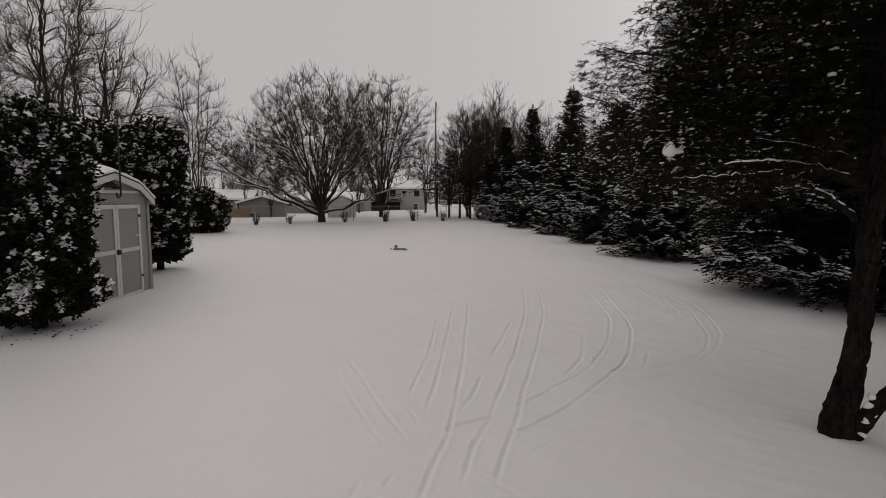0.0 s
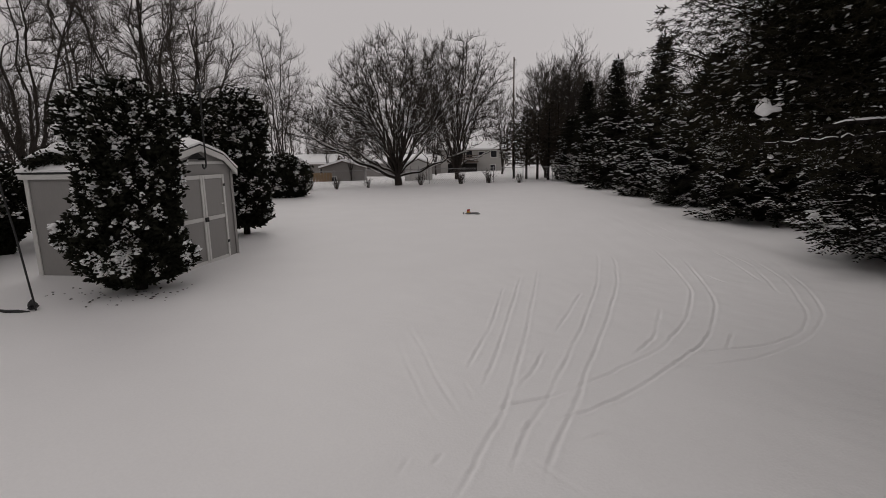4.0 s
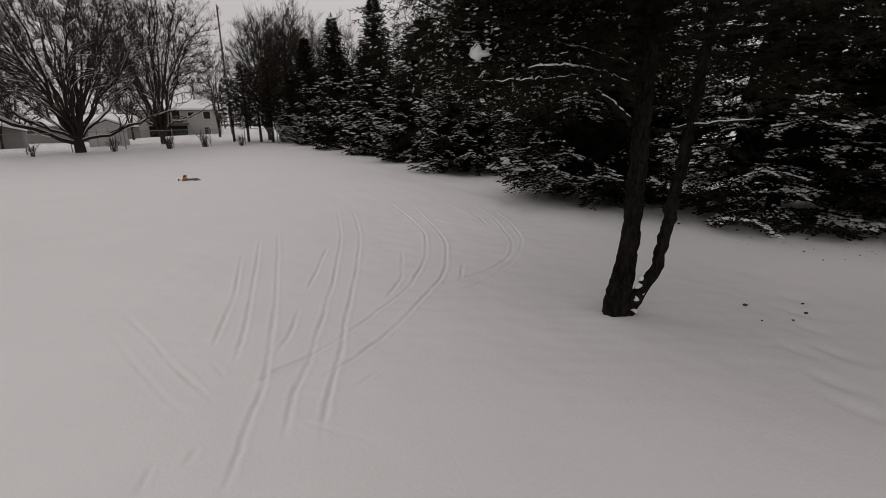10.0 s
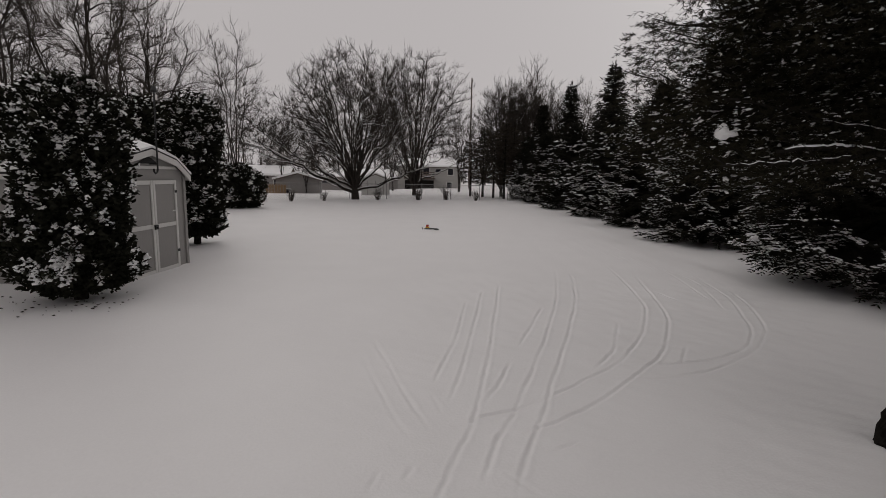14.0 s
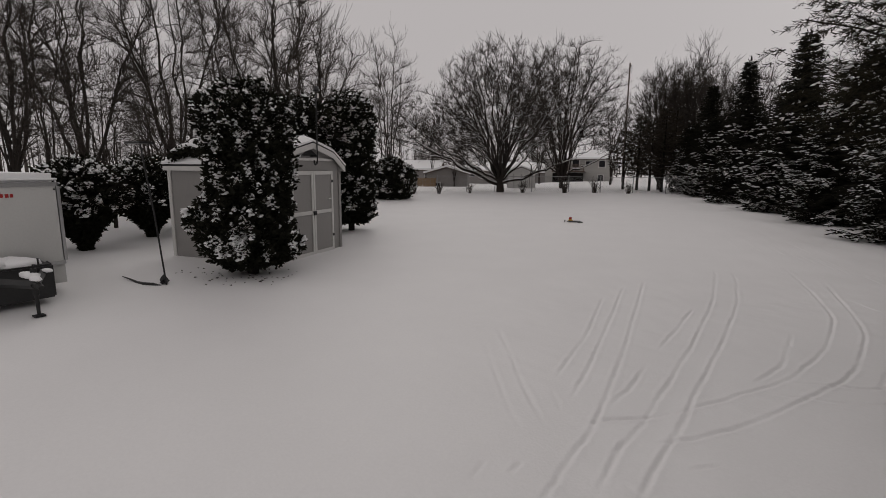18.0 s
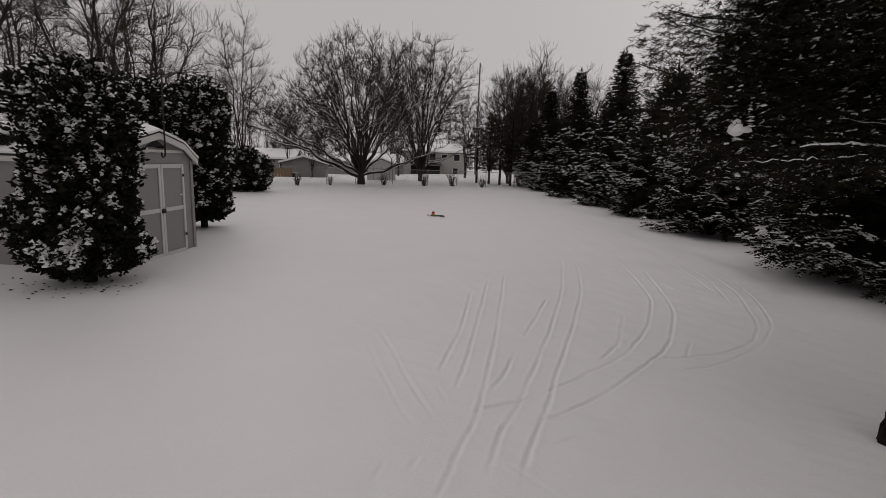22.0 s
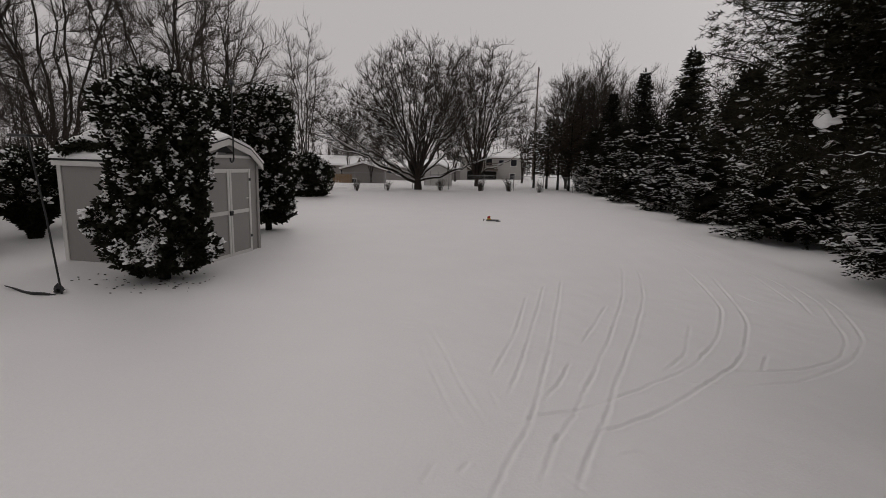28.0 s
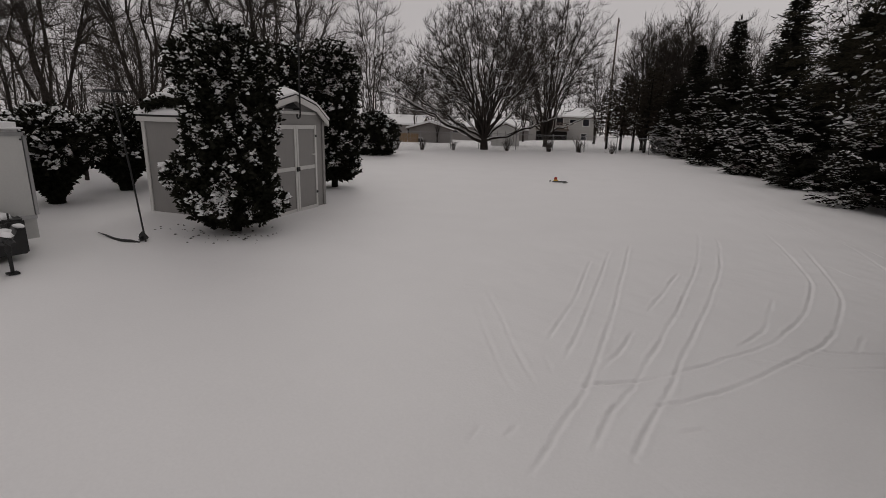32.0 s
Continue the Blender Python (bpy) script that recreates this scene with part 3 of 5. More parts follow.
# ---- bare trees ----
class Wood:
    """Branches as arrays of bent lines: root, bend, tip and root radius."""

    def __init__(self, a, b, c, r):
        self.a, self.b, self.c = (np.asarray(q, float) for q in (a, b, c))
        self.r = np.broadcast_to(r, (len(self.a),)).astype(float)

    def at(self, k, s):
        s = np.asarray(s, float)[:, None]
        return self.a[k] * (1 - s) ** 2 + 2 * self.b[k] * s * (1 - s) + self.c[k] * s ** 2

    def along(self, k, s):
        s = np.asarray(s, float)[:, None]
        t = 2 * (self.b[k] - self.a[k]) * (1 - s) + 2 * (self.c[k] - self.b[k]) * s
        return t / (np.linalg.norm(t, axis=1)[:, None] + 1e-9)

    def samples(self, n, lo=0.15):
        k, s = np.repeat(np.arange(len(self.a)), n), np.tile(np.linspace(lo, 0.97, n), len(self.a))
        return k, s, self.at(k, s)

    def reach(self, rng, targets, n, lo, r, least, steep=0.4):
        """New branches that leave these lines and end at the targets."""
        k, s, q = self.samples(n, lo)
        pick = np.empty(len(targets), int)
        for i in range(0, len(targets), 400):
            t = targets[i:i + 400]
            gap = t[:, None] - q[None]
            far = np.linalg.norm(gap, axis=2)
            pick[i:i + 400] = (far + 3.0 * np.clip(steep * far - gap[..., 2], 0, None)).argmin(1)
        root = q[pick]
        way = self.along(k[pick], s[pick])
        span = np.linalg.norm(targets - root, axis=1)[:, None]
        bend = root + way * span * 0.45 + 0.06 * span * rng.standard_normal(root.shape)
        thick = np.maximum(least, np.minimum(r, self.r[k[pick]] * (1 - 0.7 * s[pick]) * 0.7))
        return Wood(root, bend, targets, thick)

    def sprout(self, rng, per, lo, length, centre, r, spread=0.3, outward=0.45):
        k = np.repeat(np.arange(len(self.a)), per)
        s = rng.uniform(lo, 1.0, len(k))
        root = self.at(k, s)
        out = root - centre
        out /= np.linalg.norm(out, axis=1)[:, None] + 1e-9
        d = self.along(k, s) * 0.8 + out * outward + spread * rng.standard_normal(root.shape) + [0, 0, 0.6]
        d /= np.linalg.norm(d, axis=1)[:, None]
        ln = length * rng.uniform(0.45, 1.2, len(k))[:, None]
        return Wood(root, root + d * ln * 0.5 + 0.05 * ln * rng.standard_normal(root.shape), root + d * ln + [0, 0, 0.04], r)

    def mesh(self, geo, segs, sides, tip, rng, kink=0.0):
        n, k = len(self.a), np.arange(len(self.a))
        rings = []
        t = self.c - self.a
        span = np.linalg.norm(t, axis=1)[:, None] + 1e-9
        t = t / span
        u = np.cross(t, [0.31, 0.17, 0.93])
        u /= np.linalg.norm(u, axis=1)[:, None] + 1e-9
        w = np.cross(t, u)
        ang = np.arange(sides) * 2 * np.pi / sides
        for i in range(segs + 1):
            c = self.at(k, np.full(n, i / segs)) + (kink * span * rng.standard_normal((n, 3)) if 0 < i < segs else 0)
            r = self.r * (1 - (1 - tip) * i / segs)
            rings.append(c[:, None] + r[:, None, None] * (np.cos(ang)[None, :, None] * u[:, None] + np.sin(ang)[None, :, None] * w[:, None]))
        v = np.stack(rings, 1)
        i, j = np.meshgrid(np.arange(segs), np.arange(sides), indexing="ij")
        jj = (j + 1) % sides
        f = np.stack([i * sides + j, i * sides + jj, (i + 1) * sides + jj, (i + 1) * sides + j], -1).reshape(-1, 4)
        geo.add(v.reshape(-1, 3), (f[None] + (np.arange(n) * (segs + 1) * sides)[:, None, None]).reshape(-1, 4))


def dome(rng, n, lo, hi, centre, wide, high, deep):
    """Points in the shell of a rounded crown; deep is how far it hangs below its middle."""
    z = rng.uniform(-deep, 1, n)
    a = rng.uniform(0, 2 * np.pi, n)
    s = np.sqrt(np.clip(1 - z ** 2, 0, 1))
    u = rng.uniform(lo, hi, n) * (1 + 0.07 * np.sin(3 * a + 1.0) + 0.05 * np.sin(5 * a + 4 * z))
    return centre + np.stack([wide * s * np.cos(a), wide * s * np.sin(a), high * z], 1) * u[:, None]


def bare_tree(label, at, seed, stems, r, centre, wide, high, counts, per=6, deep=0.45, trunk=0.6, group="", limbs=(), twig=0.55, name="bare_tree", butt=1.8, lean=1.25, side=None):
    """A leafless tree: stems that fan from a short trunk to a rounded crown, and three orders of branches."""
    rng = np.random.RandomState(seed)
    thick, thin, white = Geo(), Geo(), Geo()
    mid = np.array([0.0, 0.0, centre])
    thick.tube([(0, 0, -0.4), (0.03, 0, 0.05), (0, 0.02, trunk * 0.7), (0, 0, trunk + 0.2)], [r * butt * 1.25, r * butt, r * butt * 0.9, r * butt * 0.65], 10)
    a = 2 * np.pi * (np.arange(stems) + rng.uniform(-0.3, 0.3, stems)) / stems
    tilt = lean * np.sqrt((np.arange(stems) * 0.618) % 1.0 * 0.95 + 0.03)
    tip = mid + np.stack([wide * np.sin(tilt) * np.cos(a * 1.0), wide * np.sin(tilt) * np.sin(a), high * np.cos(tilt)], 1) * rng.uniform(0.72, 0.9, (stems, 1))
    foot = np.stack([0.6 * r * np.cos(a), 0.6 * r * np.sin(a), np.full(stems, trunk)], 1)
    bend = foot + (tip - foot) * [[0.42, 0.42, 0.55]] + 0.25 * rng.standard_normal((stems, 3))
    first = Wood(foot, bend, tip, r * rng.uniform(0.6, 1.0, stems))
    first.mesh(thick, 8, 7, 0.22, rng, 0.012)
    if limbs:
        q = np.array(limbs)
        root = np.stack([q[:, 0] * 0, q[:, 0] * 0, q[:, 0]], 1)
        end = root + np.stack([np.cos(q[:, 1]) * np.cos(q[:, 2]), np.sin(q[:, 1]) * np.cos(q[:, 2]), np.sin(q[:, 2])], 1) * q[:, 3:4]
        low = Wood(root, (root + end) / 2 + [0, 0, -0.3], end, q[:, 4])
        low.mesh(thick, 12, 7, 0.2, np.random.RandomState(seed), 0.012)
        cap = Wood(root + [0, 0, 0.09], (root + end) / 2 + [0, 0, -0.22], end + [0, 0, 0.03], q[:, 4] * 0.42)
        cap.mesh(white, 12, 5, 0.2, np.random.RandomState(seed), 0.012)
        first = Wood(*(np.concatenate(pair) for pair in ((first.a, low.a), (first.b, low.b), (first.c, low.c), (first.r, low.r))))
    goal2, goal3 = dome(rng, counts[0], 0.35, 1.0, mid, wide, high, deep), dome(rng, counts[1], 0.4, 1.04, mid, wide, high, deep)
    if side:
        off, w, h, share = np.array(side[:3]), side[3], side[4], side[5]
        goal2 = np.concatenate([goal2, dome(rng, int(counts[0] * share), 0.2, 0.95, off, w, h, 0.6)])
        goal3 = np.concatenate([goal3, dome(rng, int(counts[1] * share), 0.2, 1.0, off, w, h, 0.6)])
    second = first.reach(rng, goal2, 12, 0.2, 0.06, 0.022)
    second.mesh(thick, 5, 5, 0.3, rng, 0.015)
    if limbs:
        for w in (first, second):
            lying = np.abs((w.c - w.a)[:, 2]) < 1.1 * np.hypot((w.c - w.a)[:, 0], (w.c - w.a)[:, 1])
            up = [0, 0, 1.0] * w.r[lying, None] * 0.75
            Wood(w.a[lying] + up, w.b[lying] + up, w.c[lying] + up * 0.4, w.r[lying] * 0.42).mesh(white, 5, 4, 0.3, np.random.RandomState(seed + 1), 0.012)
    third = second.reach(rng, goal3, 7, 0.2, 0.018, 0.0105, 0.2)
    third.mesh(thin, 2, 3, 0.5, rng, 0.02)
    third.sprout(rng, per, 0.2, twig, mid, 0.0075).mesh(thin, 1, 3, 0.4, rng, 0.03)
    second.sprout(rng, 4, 0.3, twig * 1.2, mid, 0.0095).mesh(thin, 1, 3, 0.4, rng, 0.03)
    t = thing(name, label, "tree", group, at)
    part("trunk", thick, GREYBARK, t, smooth=True, kind="stuff")
    part("crown", thin, TWIG, t, kind="stuff")
    if white.n:
        part("snow", white, CLUMP, t, "snow lying along the low limbs", True, "stuff")
    return t


# ---- the old double-trunked spruce ----
def old_spruce():
    t = thing("old_spruce_tree", "old dark spruce with twin flaky trunks and long snowy boughs", "spruce tree", at=on(3.03, 3.29))
    rng = np.random.RandomState(11)
    main, second, boughs, needles, white = Geo(), Geo(), Geo(), Geo(), Geo()
    zs = np.concatenate([np.linspace(-0.3, 3.6, 90), [4.0, 5.0, 6.0, 7.5, 9.0, 11.5]])
    line = np.stack([np.interp(zs, [0, 0.6, 1.5, 2.8, 11.5], [0, 0.13, 0.18, 0.17, 0.1]), np.interp(zs, [0, 1.5, 11.5], [0, 0.06, 0.1]), zs], 1)
    main.tube(line, np.interp(zs, [-0.3, 0.1, 0.6, 2.8, 11.5], [0.125, 0.105, 0.074, 0.058, 0.02]), 26)
    zb = np.concatenate([np.linspace(-0.2, 3.0, 70), [4.0, 5.0, 6.5]])
    lb = np.stack([np.interp(zb, [0, 0.25, 0.43, 1.52, 6.5], [0.08, 0.18, 0.29, 0.44, 0.8]), np.interp(zb, [0, 0.25, 0.43, 1.5, 6.5], [-0.07, -0.12, -0.15, -0.19, -0.4]), zb], 1)
    second.tube(lb, np.interp(zb, [0, 0.5, 2.0, 6.5], [0.058, 0.046, 0.038, 0.018]), 18)
    for g in (main, second):
        v = g.v[0]
        # flakes of bark: patches that stand proud, and cracks between them
        ang = np.arctan2(v[:, 1] - np.interp(v[:, 2], zs, line[:, 1]), v[:, 0] - np.interp(v[:, 2], zs, line[:, 0]))
        scale = np.sin(ang * 7 + 3 * np.sin(v[:, 2] * 9)) * np.sin(v[:, 2] * 31 + 4 * np.sin(ang * 3))
        v += (0.008 * np.sign(scale)[:, None] * np.stack([np.cos(ang), np.sin(ang), 0 * ang], 1)) + 0.005 * rng.standard_normal(v.shape)
    part("trunk", main, BARK, t)
    part("trunk", second, BARK, t)
    P, D, L, W, SP, SS = [], [], [], [], [], []

    def bough(root, a, z, length, rise, bare, snowy, heavy=1.0, sag=0.42, tufts=0.09):
        n = max(6, int(length / 0.085))
        s = np.linspace(0, 1, n)
        out, side = np.array([math.cos(a), math.sin(a), 0]), np.array([-math.sin(a), math.cos(a), 0])
        wave = 0.05 * length * np.sin(s * rng.uniform(4, 8) + rng.uniform(0, 6)) * s
        c = root[None] + out[None] * (s * length)[:, None] + side[None] * (0.35 * rng.uniform(-1, 1) * length * s ** 2 + wave)[:, None]
        c[:, 2] = z + length * (rise * s - sag * s ** 2 + 0.2 * s ** 4) + 0.6 * wave + 0.006 * np.cumsum(rng.standard_normal(n))
        boughs.tube(c, np.linspace(0.022 * heavy, 0.004, n), 6, False)
        if snowy:
            m = slice(int(n * 0.15), int(n * 0.8))
            wig = np.clip(np.sin(s[m] * 11 + a) * 0.5 + 0.75 + 0.2 * rng.standard_normal(len(s[m])), 0.15, 1.3)
            white.tube(c[m] + [0, 0, 0.014 * heavy], 0.02 * heavy * np.sin(np.linspace(0.15, 3.0, len(c[m]))) ** 0.7 * wig, 6, False)
        for i in range(n):
            if s[i] < bare * rng.uniform(0.7, 1.2):
                if rng.random_sample() < 0.5:
                    d = side * rng.choice([-1, 1]) + out * 0.5 + rng.uniform(-0.5, 0.3, 3)
                    boughs.tube([c[i], c[i] + d * 0.12, c[i] + d * 0.28 + [0, 0, -0.04]], [0.005, 0.004, 0.002], 3, False)
                continue
            for sgn in (-1, 1):
                ln = (0.55 - 0.33 * s[i]) * rng.uniform(0.6, 1.2)
                d = out * rng.uniform(0.4, 0.9) + sgn * side * rng.uniform(0.5, 1.0) + [0, 0, rng.uniform(-0.75, 0.1)]
                d /= np.linalg.norm(d)
                m = max(2, int(ln / 0.075))
                q = c[i] + d[None] * np.linspace(0.1, 1, m)[:, None] * ln
                q[:, 2] -= 0.16 * np.linspace(0, 1, m) ** 2
                if z < 4.4:
                    q = np.repeat(q, 2, 0) + 0.035 * rng.standard_normal((2 * m, 3))
                    m = len(q)
                fine = 0.5 if z < 4.4 else 1.1
                for sg in (-1, 1):
                    dd = d[None] * 0.8 + sg * np.cross(d, [0, 0, 1.0])[None] * rng.uniform(0.4, 1.0, (m, 1)) + rng.uniform(-0.4, 0.25, (m, 3))
                    P.append(q), D.append(dd), L.append(fine * rng.uniform(0.1, 0.2, m)), W.append(fine * rng.uniform(0.014, 0.026, m))
                P.append(q[-1:]), D.append(d[None]), L.append(np.array([0.07])), W.append(np.array([0.015]))
                if z < 6.0 and rng.random_sample() < 0.3:
                    heap = rng.randint(2, 7)
                    pick = rng.randint(m // 3, m, heap)
                    white.brushes(q[pick] + [0, 0, 0.02], dd[pick] * [1, 1, 0.5], rng.uniform(0.02, 0.05, heap), rng.uniform(0.003, 0.008, heap), 0.8)
                if z < 6.0 and rng.random_sample() < tufts:
                    lying = rng.random_sample(m) < 0.7
                    ln2 = rng.uniform(0.03, 0.065, lying.sum())
                    white.blades(q[lying] + [0, 0, 0.016], dd[lying] * [1, 1, 0.4], ln2, ln2 * rng.uniform(0.13, 0.24, lying.sum()))
                    white.blades(q[lying] + 0.012 * rng.standard_normal((lying.sum(), 3)) + [0, 0, 0.016], d[None] + 0.5 * rng.standard_normal((lying.sum(), 3)) * [1, 1, 0.3], ln2 * 0.8, ln2 * 0.16)
                if z < 6.0 and rng.random_sample() < 0.008:
                    heap = rng.randint(3, 8)
                    w = rng.uniform(0.006, 0.018, (heap, 1))
                    SP.append(q[rng.randint(m // 2, m, heap)] + [0, 0, 0.028] + 0.02 * rng.standard_normal((heap, 3)))
                    SS.append(np.concatenate([w * rng.uniform(0.7, 1.5, (heap, 1)), w * rng.uniform(0.7, 1.5, (heap, 1)), w * 1.2], 1))

    for k in range(265):
        f = (k / 265) ** 1.35
        z = 2.15 + 9.0 * f
        root = np.array([np.interp(z, zs, line[:, 0]), np.interp(z, zs, line[:, 1]), 0])
        a = (k * 2.4 + rng.uniform(-0.5, 0.5)) % (2 * np.pi)
        if z < 4.2 and abs(a - 3.95) < 0.6:
            continue
        ln = (1.9 * (1 - f) ** 0.7 + 0.3) * rng.uniform(0.75, 1.1)
        bough(root, a, z, min(ln, 1.15) if 1.9 < a < 3.3 and z < 5 else ln, 0.2 + 0.3 * f, 0.85 if 4.7 < a < 6.2 and z < 5.0 else 0.36 * (1 - f), False)
    # the layered boughs on the yard side, heaped with small clots of snow
    for k in range(30):
        z = 2.0 + 1.3 * ((k * 0.618) % 1.0)
        bough(np.array([0.17, 0.07, 0]), 2.4 + 0.6 * ((k * 0.381) % 1.0), z, rng.uniform(1.5, 2.15) if z < 2.35 else rng.uniform(0.95, 1.3), 0.10 + 0.1 * rng.random_sample(), 0.36, False, 0.9, 0.18, 0.3)
    for k in range(64):
        bough(np.array([0.17, 0.07, 0]), 2.0 + 1.2 * ((k * 0.618) % 1.0), 2.25 + 1.6 * ((k * 0.414) % 1.0), rng.uniform(0.75, 1.3), 0.14, 0.12, False, 0.7, 0.2, 0.12)
    for k in range(22):
        bough(np.array([0.17, 0.07, 0]), 2.55 + 0.45 * ((k * 0.618) % 1.0), 2.4 + 0.95 * ((k * 0.414) % 1.0), rng.uniform(1.25, 1.6), 0.12, 0.3, False, 0.8, 0.16, 0.36)
    bough(np.array([0.17, 0.07, 0]), 3.06, 2.06, 1.75, 0.10, 0.4, True, 0.9, 0.1, 0.15)
    # the long boughs reaching out over the yard, their tips white
    for z, a, ln, rise in ((2.78, 2.86, 2.0, 0.16), (2.74, 2.8, 1.95, 0.15), (2.85, 2.83, 1.9, 0.14), (2.7, 2.78, 1.85, 0.14), (3.55, 2.4, 1.2, 0.05), (2.55, 2.6, 1.3, 0.14), (2.6, 2.5, 1.3, 0.12), (2.9, 2.45, 1.2, 0.1), (2.9, 2.2, 1.3, 0.1)):
        bough(np.array([0.17, 0.07, 0]), a, z, ln, rise, 0.15, False, 0.8, 0.2)
    # bare limbs low on the trunk, snow lying along their tops: bearing, thickness, then reach and height
    for a, thick, way in (
        (3.35, 0.028, ((-0.03, 1.86), (0.26, 1.96), (0.59, 2.03), (1.01, 2.06), (1.38, 2.01))),
        (3.25, 0.03, ((0.03, 1.58), (0.17, 1.69), (0.36, 1.81), (0.58, 1.91))),
        (5.45, 0.018, ((0.12, 1.58), (0.32, 1.61), (0.59, 1.65), (0.91, 1.67))),
        (3.3, 0.016, ((0.02, 2.06), (0.34, 2.12), (0.71, 2.18), (1.09, 2.21))),
        (3.4, 0.014, ((0.63, 2.03), (1.06, 1.96), (1.45, 1.93), (1.83, 1.91))),
    ):
        f = np.linspace(0, 1, 26)
        at = np.linspace(0, 1, len(way))
        r, z = np.interp(f, at, [q[0] for q in way]), np.interp(f, at, [q[1] for q in way])
        for _ in range(8):
            r[1:-1], z[1:-1] = (r[:-2] + 2 * r[1:-1] + r[2:]) / 4, (z[:-2] + 2 * z[1:-1] + z[2:]) / 4
        c = np.stack([0.17 + r * math.cos(a), 0.07 + r * math.sin(a), z], 1) + 0.006 * rng.standard_normal((26, 3))
        boughs.tube(c, thick * np.linspace(1.0, 0.45, 26), 8)
        lie_on = c[5:25] + [0, 0, 1.0] * (thick * np.linspace(0.85, 0.4, 20))[:, None]
        white.tube(lie_on, 0.5 * thick * np.clip(np.sin(np.linspace(0.2, 2.9, 20)) ** 0.6 * rng.uniform(0.55, 1.15, 20), 0.1, 1.2), 7, False)
        for i in range(6, 26, 2):
            d = np.array([math.cos(a), math.sin(a), 0]) * 0.5 + rng.uniform(-0.7, 0.7, 3)
            boughs.tube([c[i], c[i] + d * 0.12, c[i] + d * 0.26 - [0, 0, 0.03]], [0.006, 0.004, 0.002], 4, False)
    part("branchwork", boughs, BARK, t, "bare brown boughs", True, "stuff")
    P, D, L, W = (np.concatenate(q) for q in (P, D, L, W))
    # the bough under the big heap of snow is bent clear of the rest
    clear = np.linalg.norm((P - [-1.36, 0.06, 2.2]) * [1, 1, 1.2], axis=1) > 0.2
    P, D, L, W = P[clear], D[clear], L[clear], W[clear]
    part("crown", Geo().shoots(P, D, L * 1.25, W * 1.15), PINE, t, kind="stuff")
    SP.append(np.array([[0.13, -0.12, 0.26], [0.15, -0.12, 0.33], [0.10, -0.13, 0.15], [0.09, -0.14, 0.05], [0.16, -0.15, 0.2]])), SS.append([[0.035, 0.03, 0.045], [0.025, 0.025, 0.035], [0.028, 0.025, 0.035], [0.04, 0.03, 0.025], [0.02, 0.02, 0.03]])
    pile = np.random.RandomState(3)
    white.lumps([[-1.36, 0.1, 2.13], [-1.33, 0.1, 2.13]], [[0.05, 0.047, 0.08], [0.08, 0.055, 0.03]], pile, uneven=0.06)
    white.lumps(np.concatenate(SP), np.concatenate([np.asarray(s) for s in SS]), rng, True)
    part("snow", white, CLUMP, t, "snow lying on the boughs and in the fork", True, "stuff")


old_spruce()

# ---- the spruce row ----
# x, y, height, radius, seed, snow line: the near row, the tall ones behind it, then those past the old tree
ROW = [
    (7.15, 8.6, 6.6, 2.5, 31, 0.42), (7.1, 14.8, 5.6, 2.1, 32, 0.75), (7.0, 19.6, 4.9, 2.0, 33, 0.85), (6.75, 24.4, 5.3, 2.1, 34, 0.85), (6.15, 29.8, 5.1, 2.0, 35, 0.85), (5.5, 35.0, 5.0, 1.9, 36, 0.85), (4.8, 40.2, 5.0, 1.7, 43, 0.8),
    (8.3, 29.5, 8.4, 2.4, 37, 0.25), (7.1, 35.6, 8.4, 2.3, 38, 0.25), (5.7, 39.0, 7.4, 2.1, 44, 0.25), (9.3, 19.0, 6.2, 2.2, 46, 0.3), (9.2, 24.0, 6.4, 2.2, 49, 0.3),
    (8.6, 5.6, 8.0, 2.5, 39, 0.5), (10.4, 2.0, 8.5, 2.5, 40, 0.45), (10.4, 12.8, 5.4, 2.1, 42, 0.4), (12.6, 5.4, 8.0, 2.4, 47, 0.35),
]
for x, y, h, r, seed, white_to in ROW:
    past, far, behind = x > 8.5 and y < 14, y > 22, white_to < 0.32
    spruce("tall dark green spruce with snow on its lower boughs" if h > 6 else "dark green spruce with snow on its layered boughs", on(x, y, seed * 40), seed=seed, height=h, radius=r, base=0.6 if past else 0.30, whorl=0.36 if far else 0.27 if y < 12 and x < 8 else 0.32, per=17 if y < 12 and x < 8 else 13, shoot=0.3 if x > 9 else 0.1 if y < 13 else 0.135 if y < 22 else 0.2, mat=NEEDLE, snow=0.45 if past else 0.5 if y < 12 else 0.68, droop=0.3 if past else 0.07 if y < 12 else 0.13, fall=1.0 if behind else 0.72 if not past else 0.9, dense=0.3 if past else 0.5, line=white_to, pads=0.06 if past else 0.22)
for x, y, h, r, seed in ((0.3, 45.5, 5.2, 1.5, 51), (1.4, 44.2, 6.0, 1.4, 52), (2.3, 43.0, 5.4, 1.6, 53), (3.1, 41.5, 6.4, 1.3, 54), (3.9, 42.6, 6.0, 1.5, 55)):
    spruce("brown-green cedar with bare lower trunk behind the fence", on(x, y, seed * 31), group="cedars by the fence", name="cedar_tree", category="cedar", seed=seed, height=h, radius=r, base=1.1, whorl=0.46, per=7, shoot=0.24, mat=THICKET, snow=0.12, droop=-0.55, fall=0.75, dense=0.04, pads=0.0)

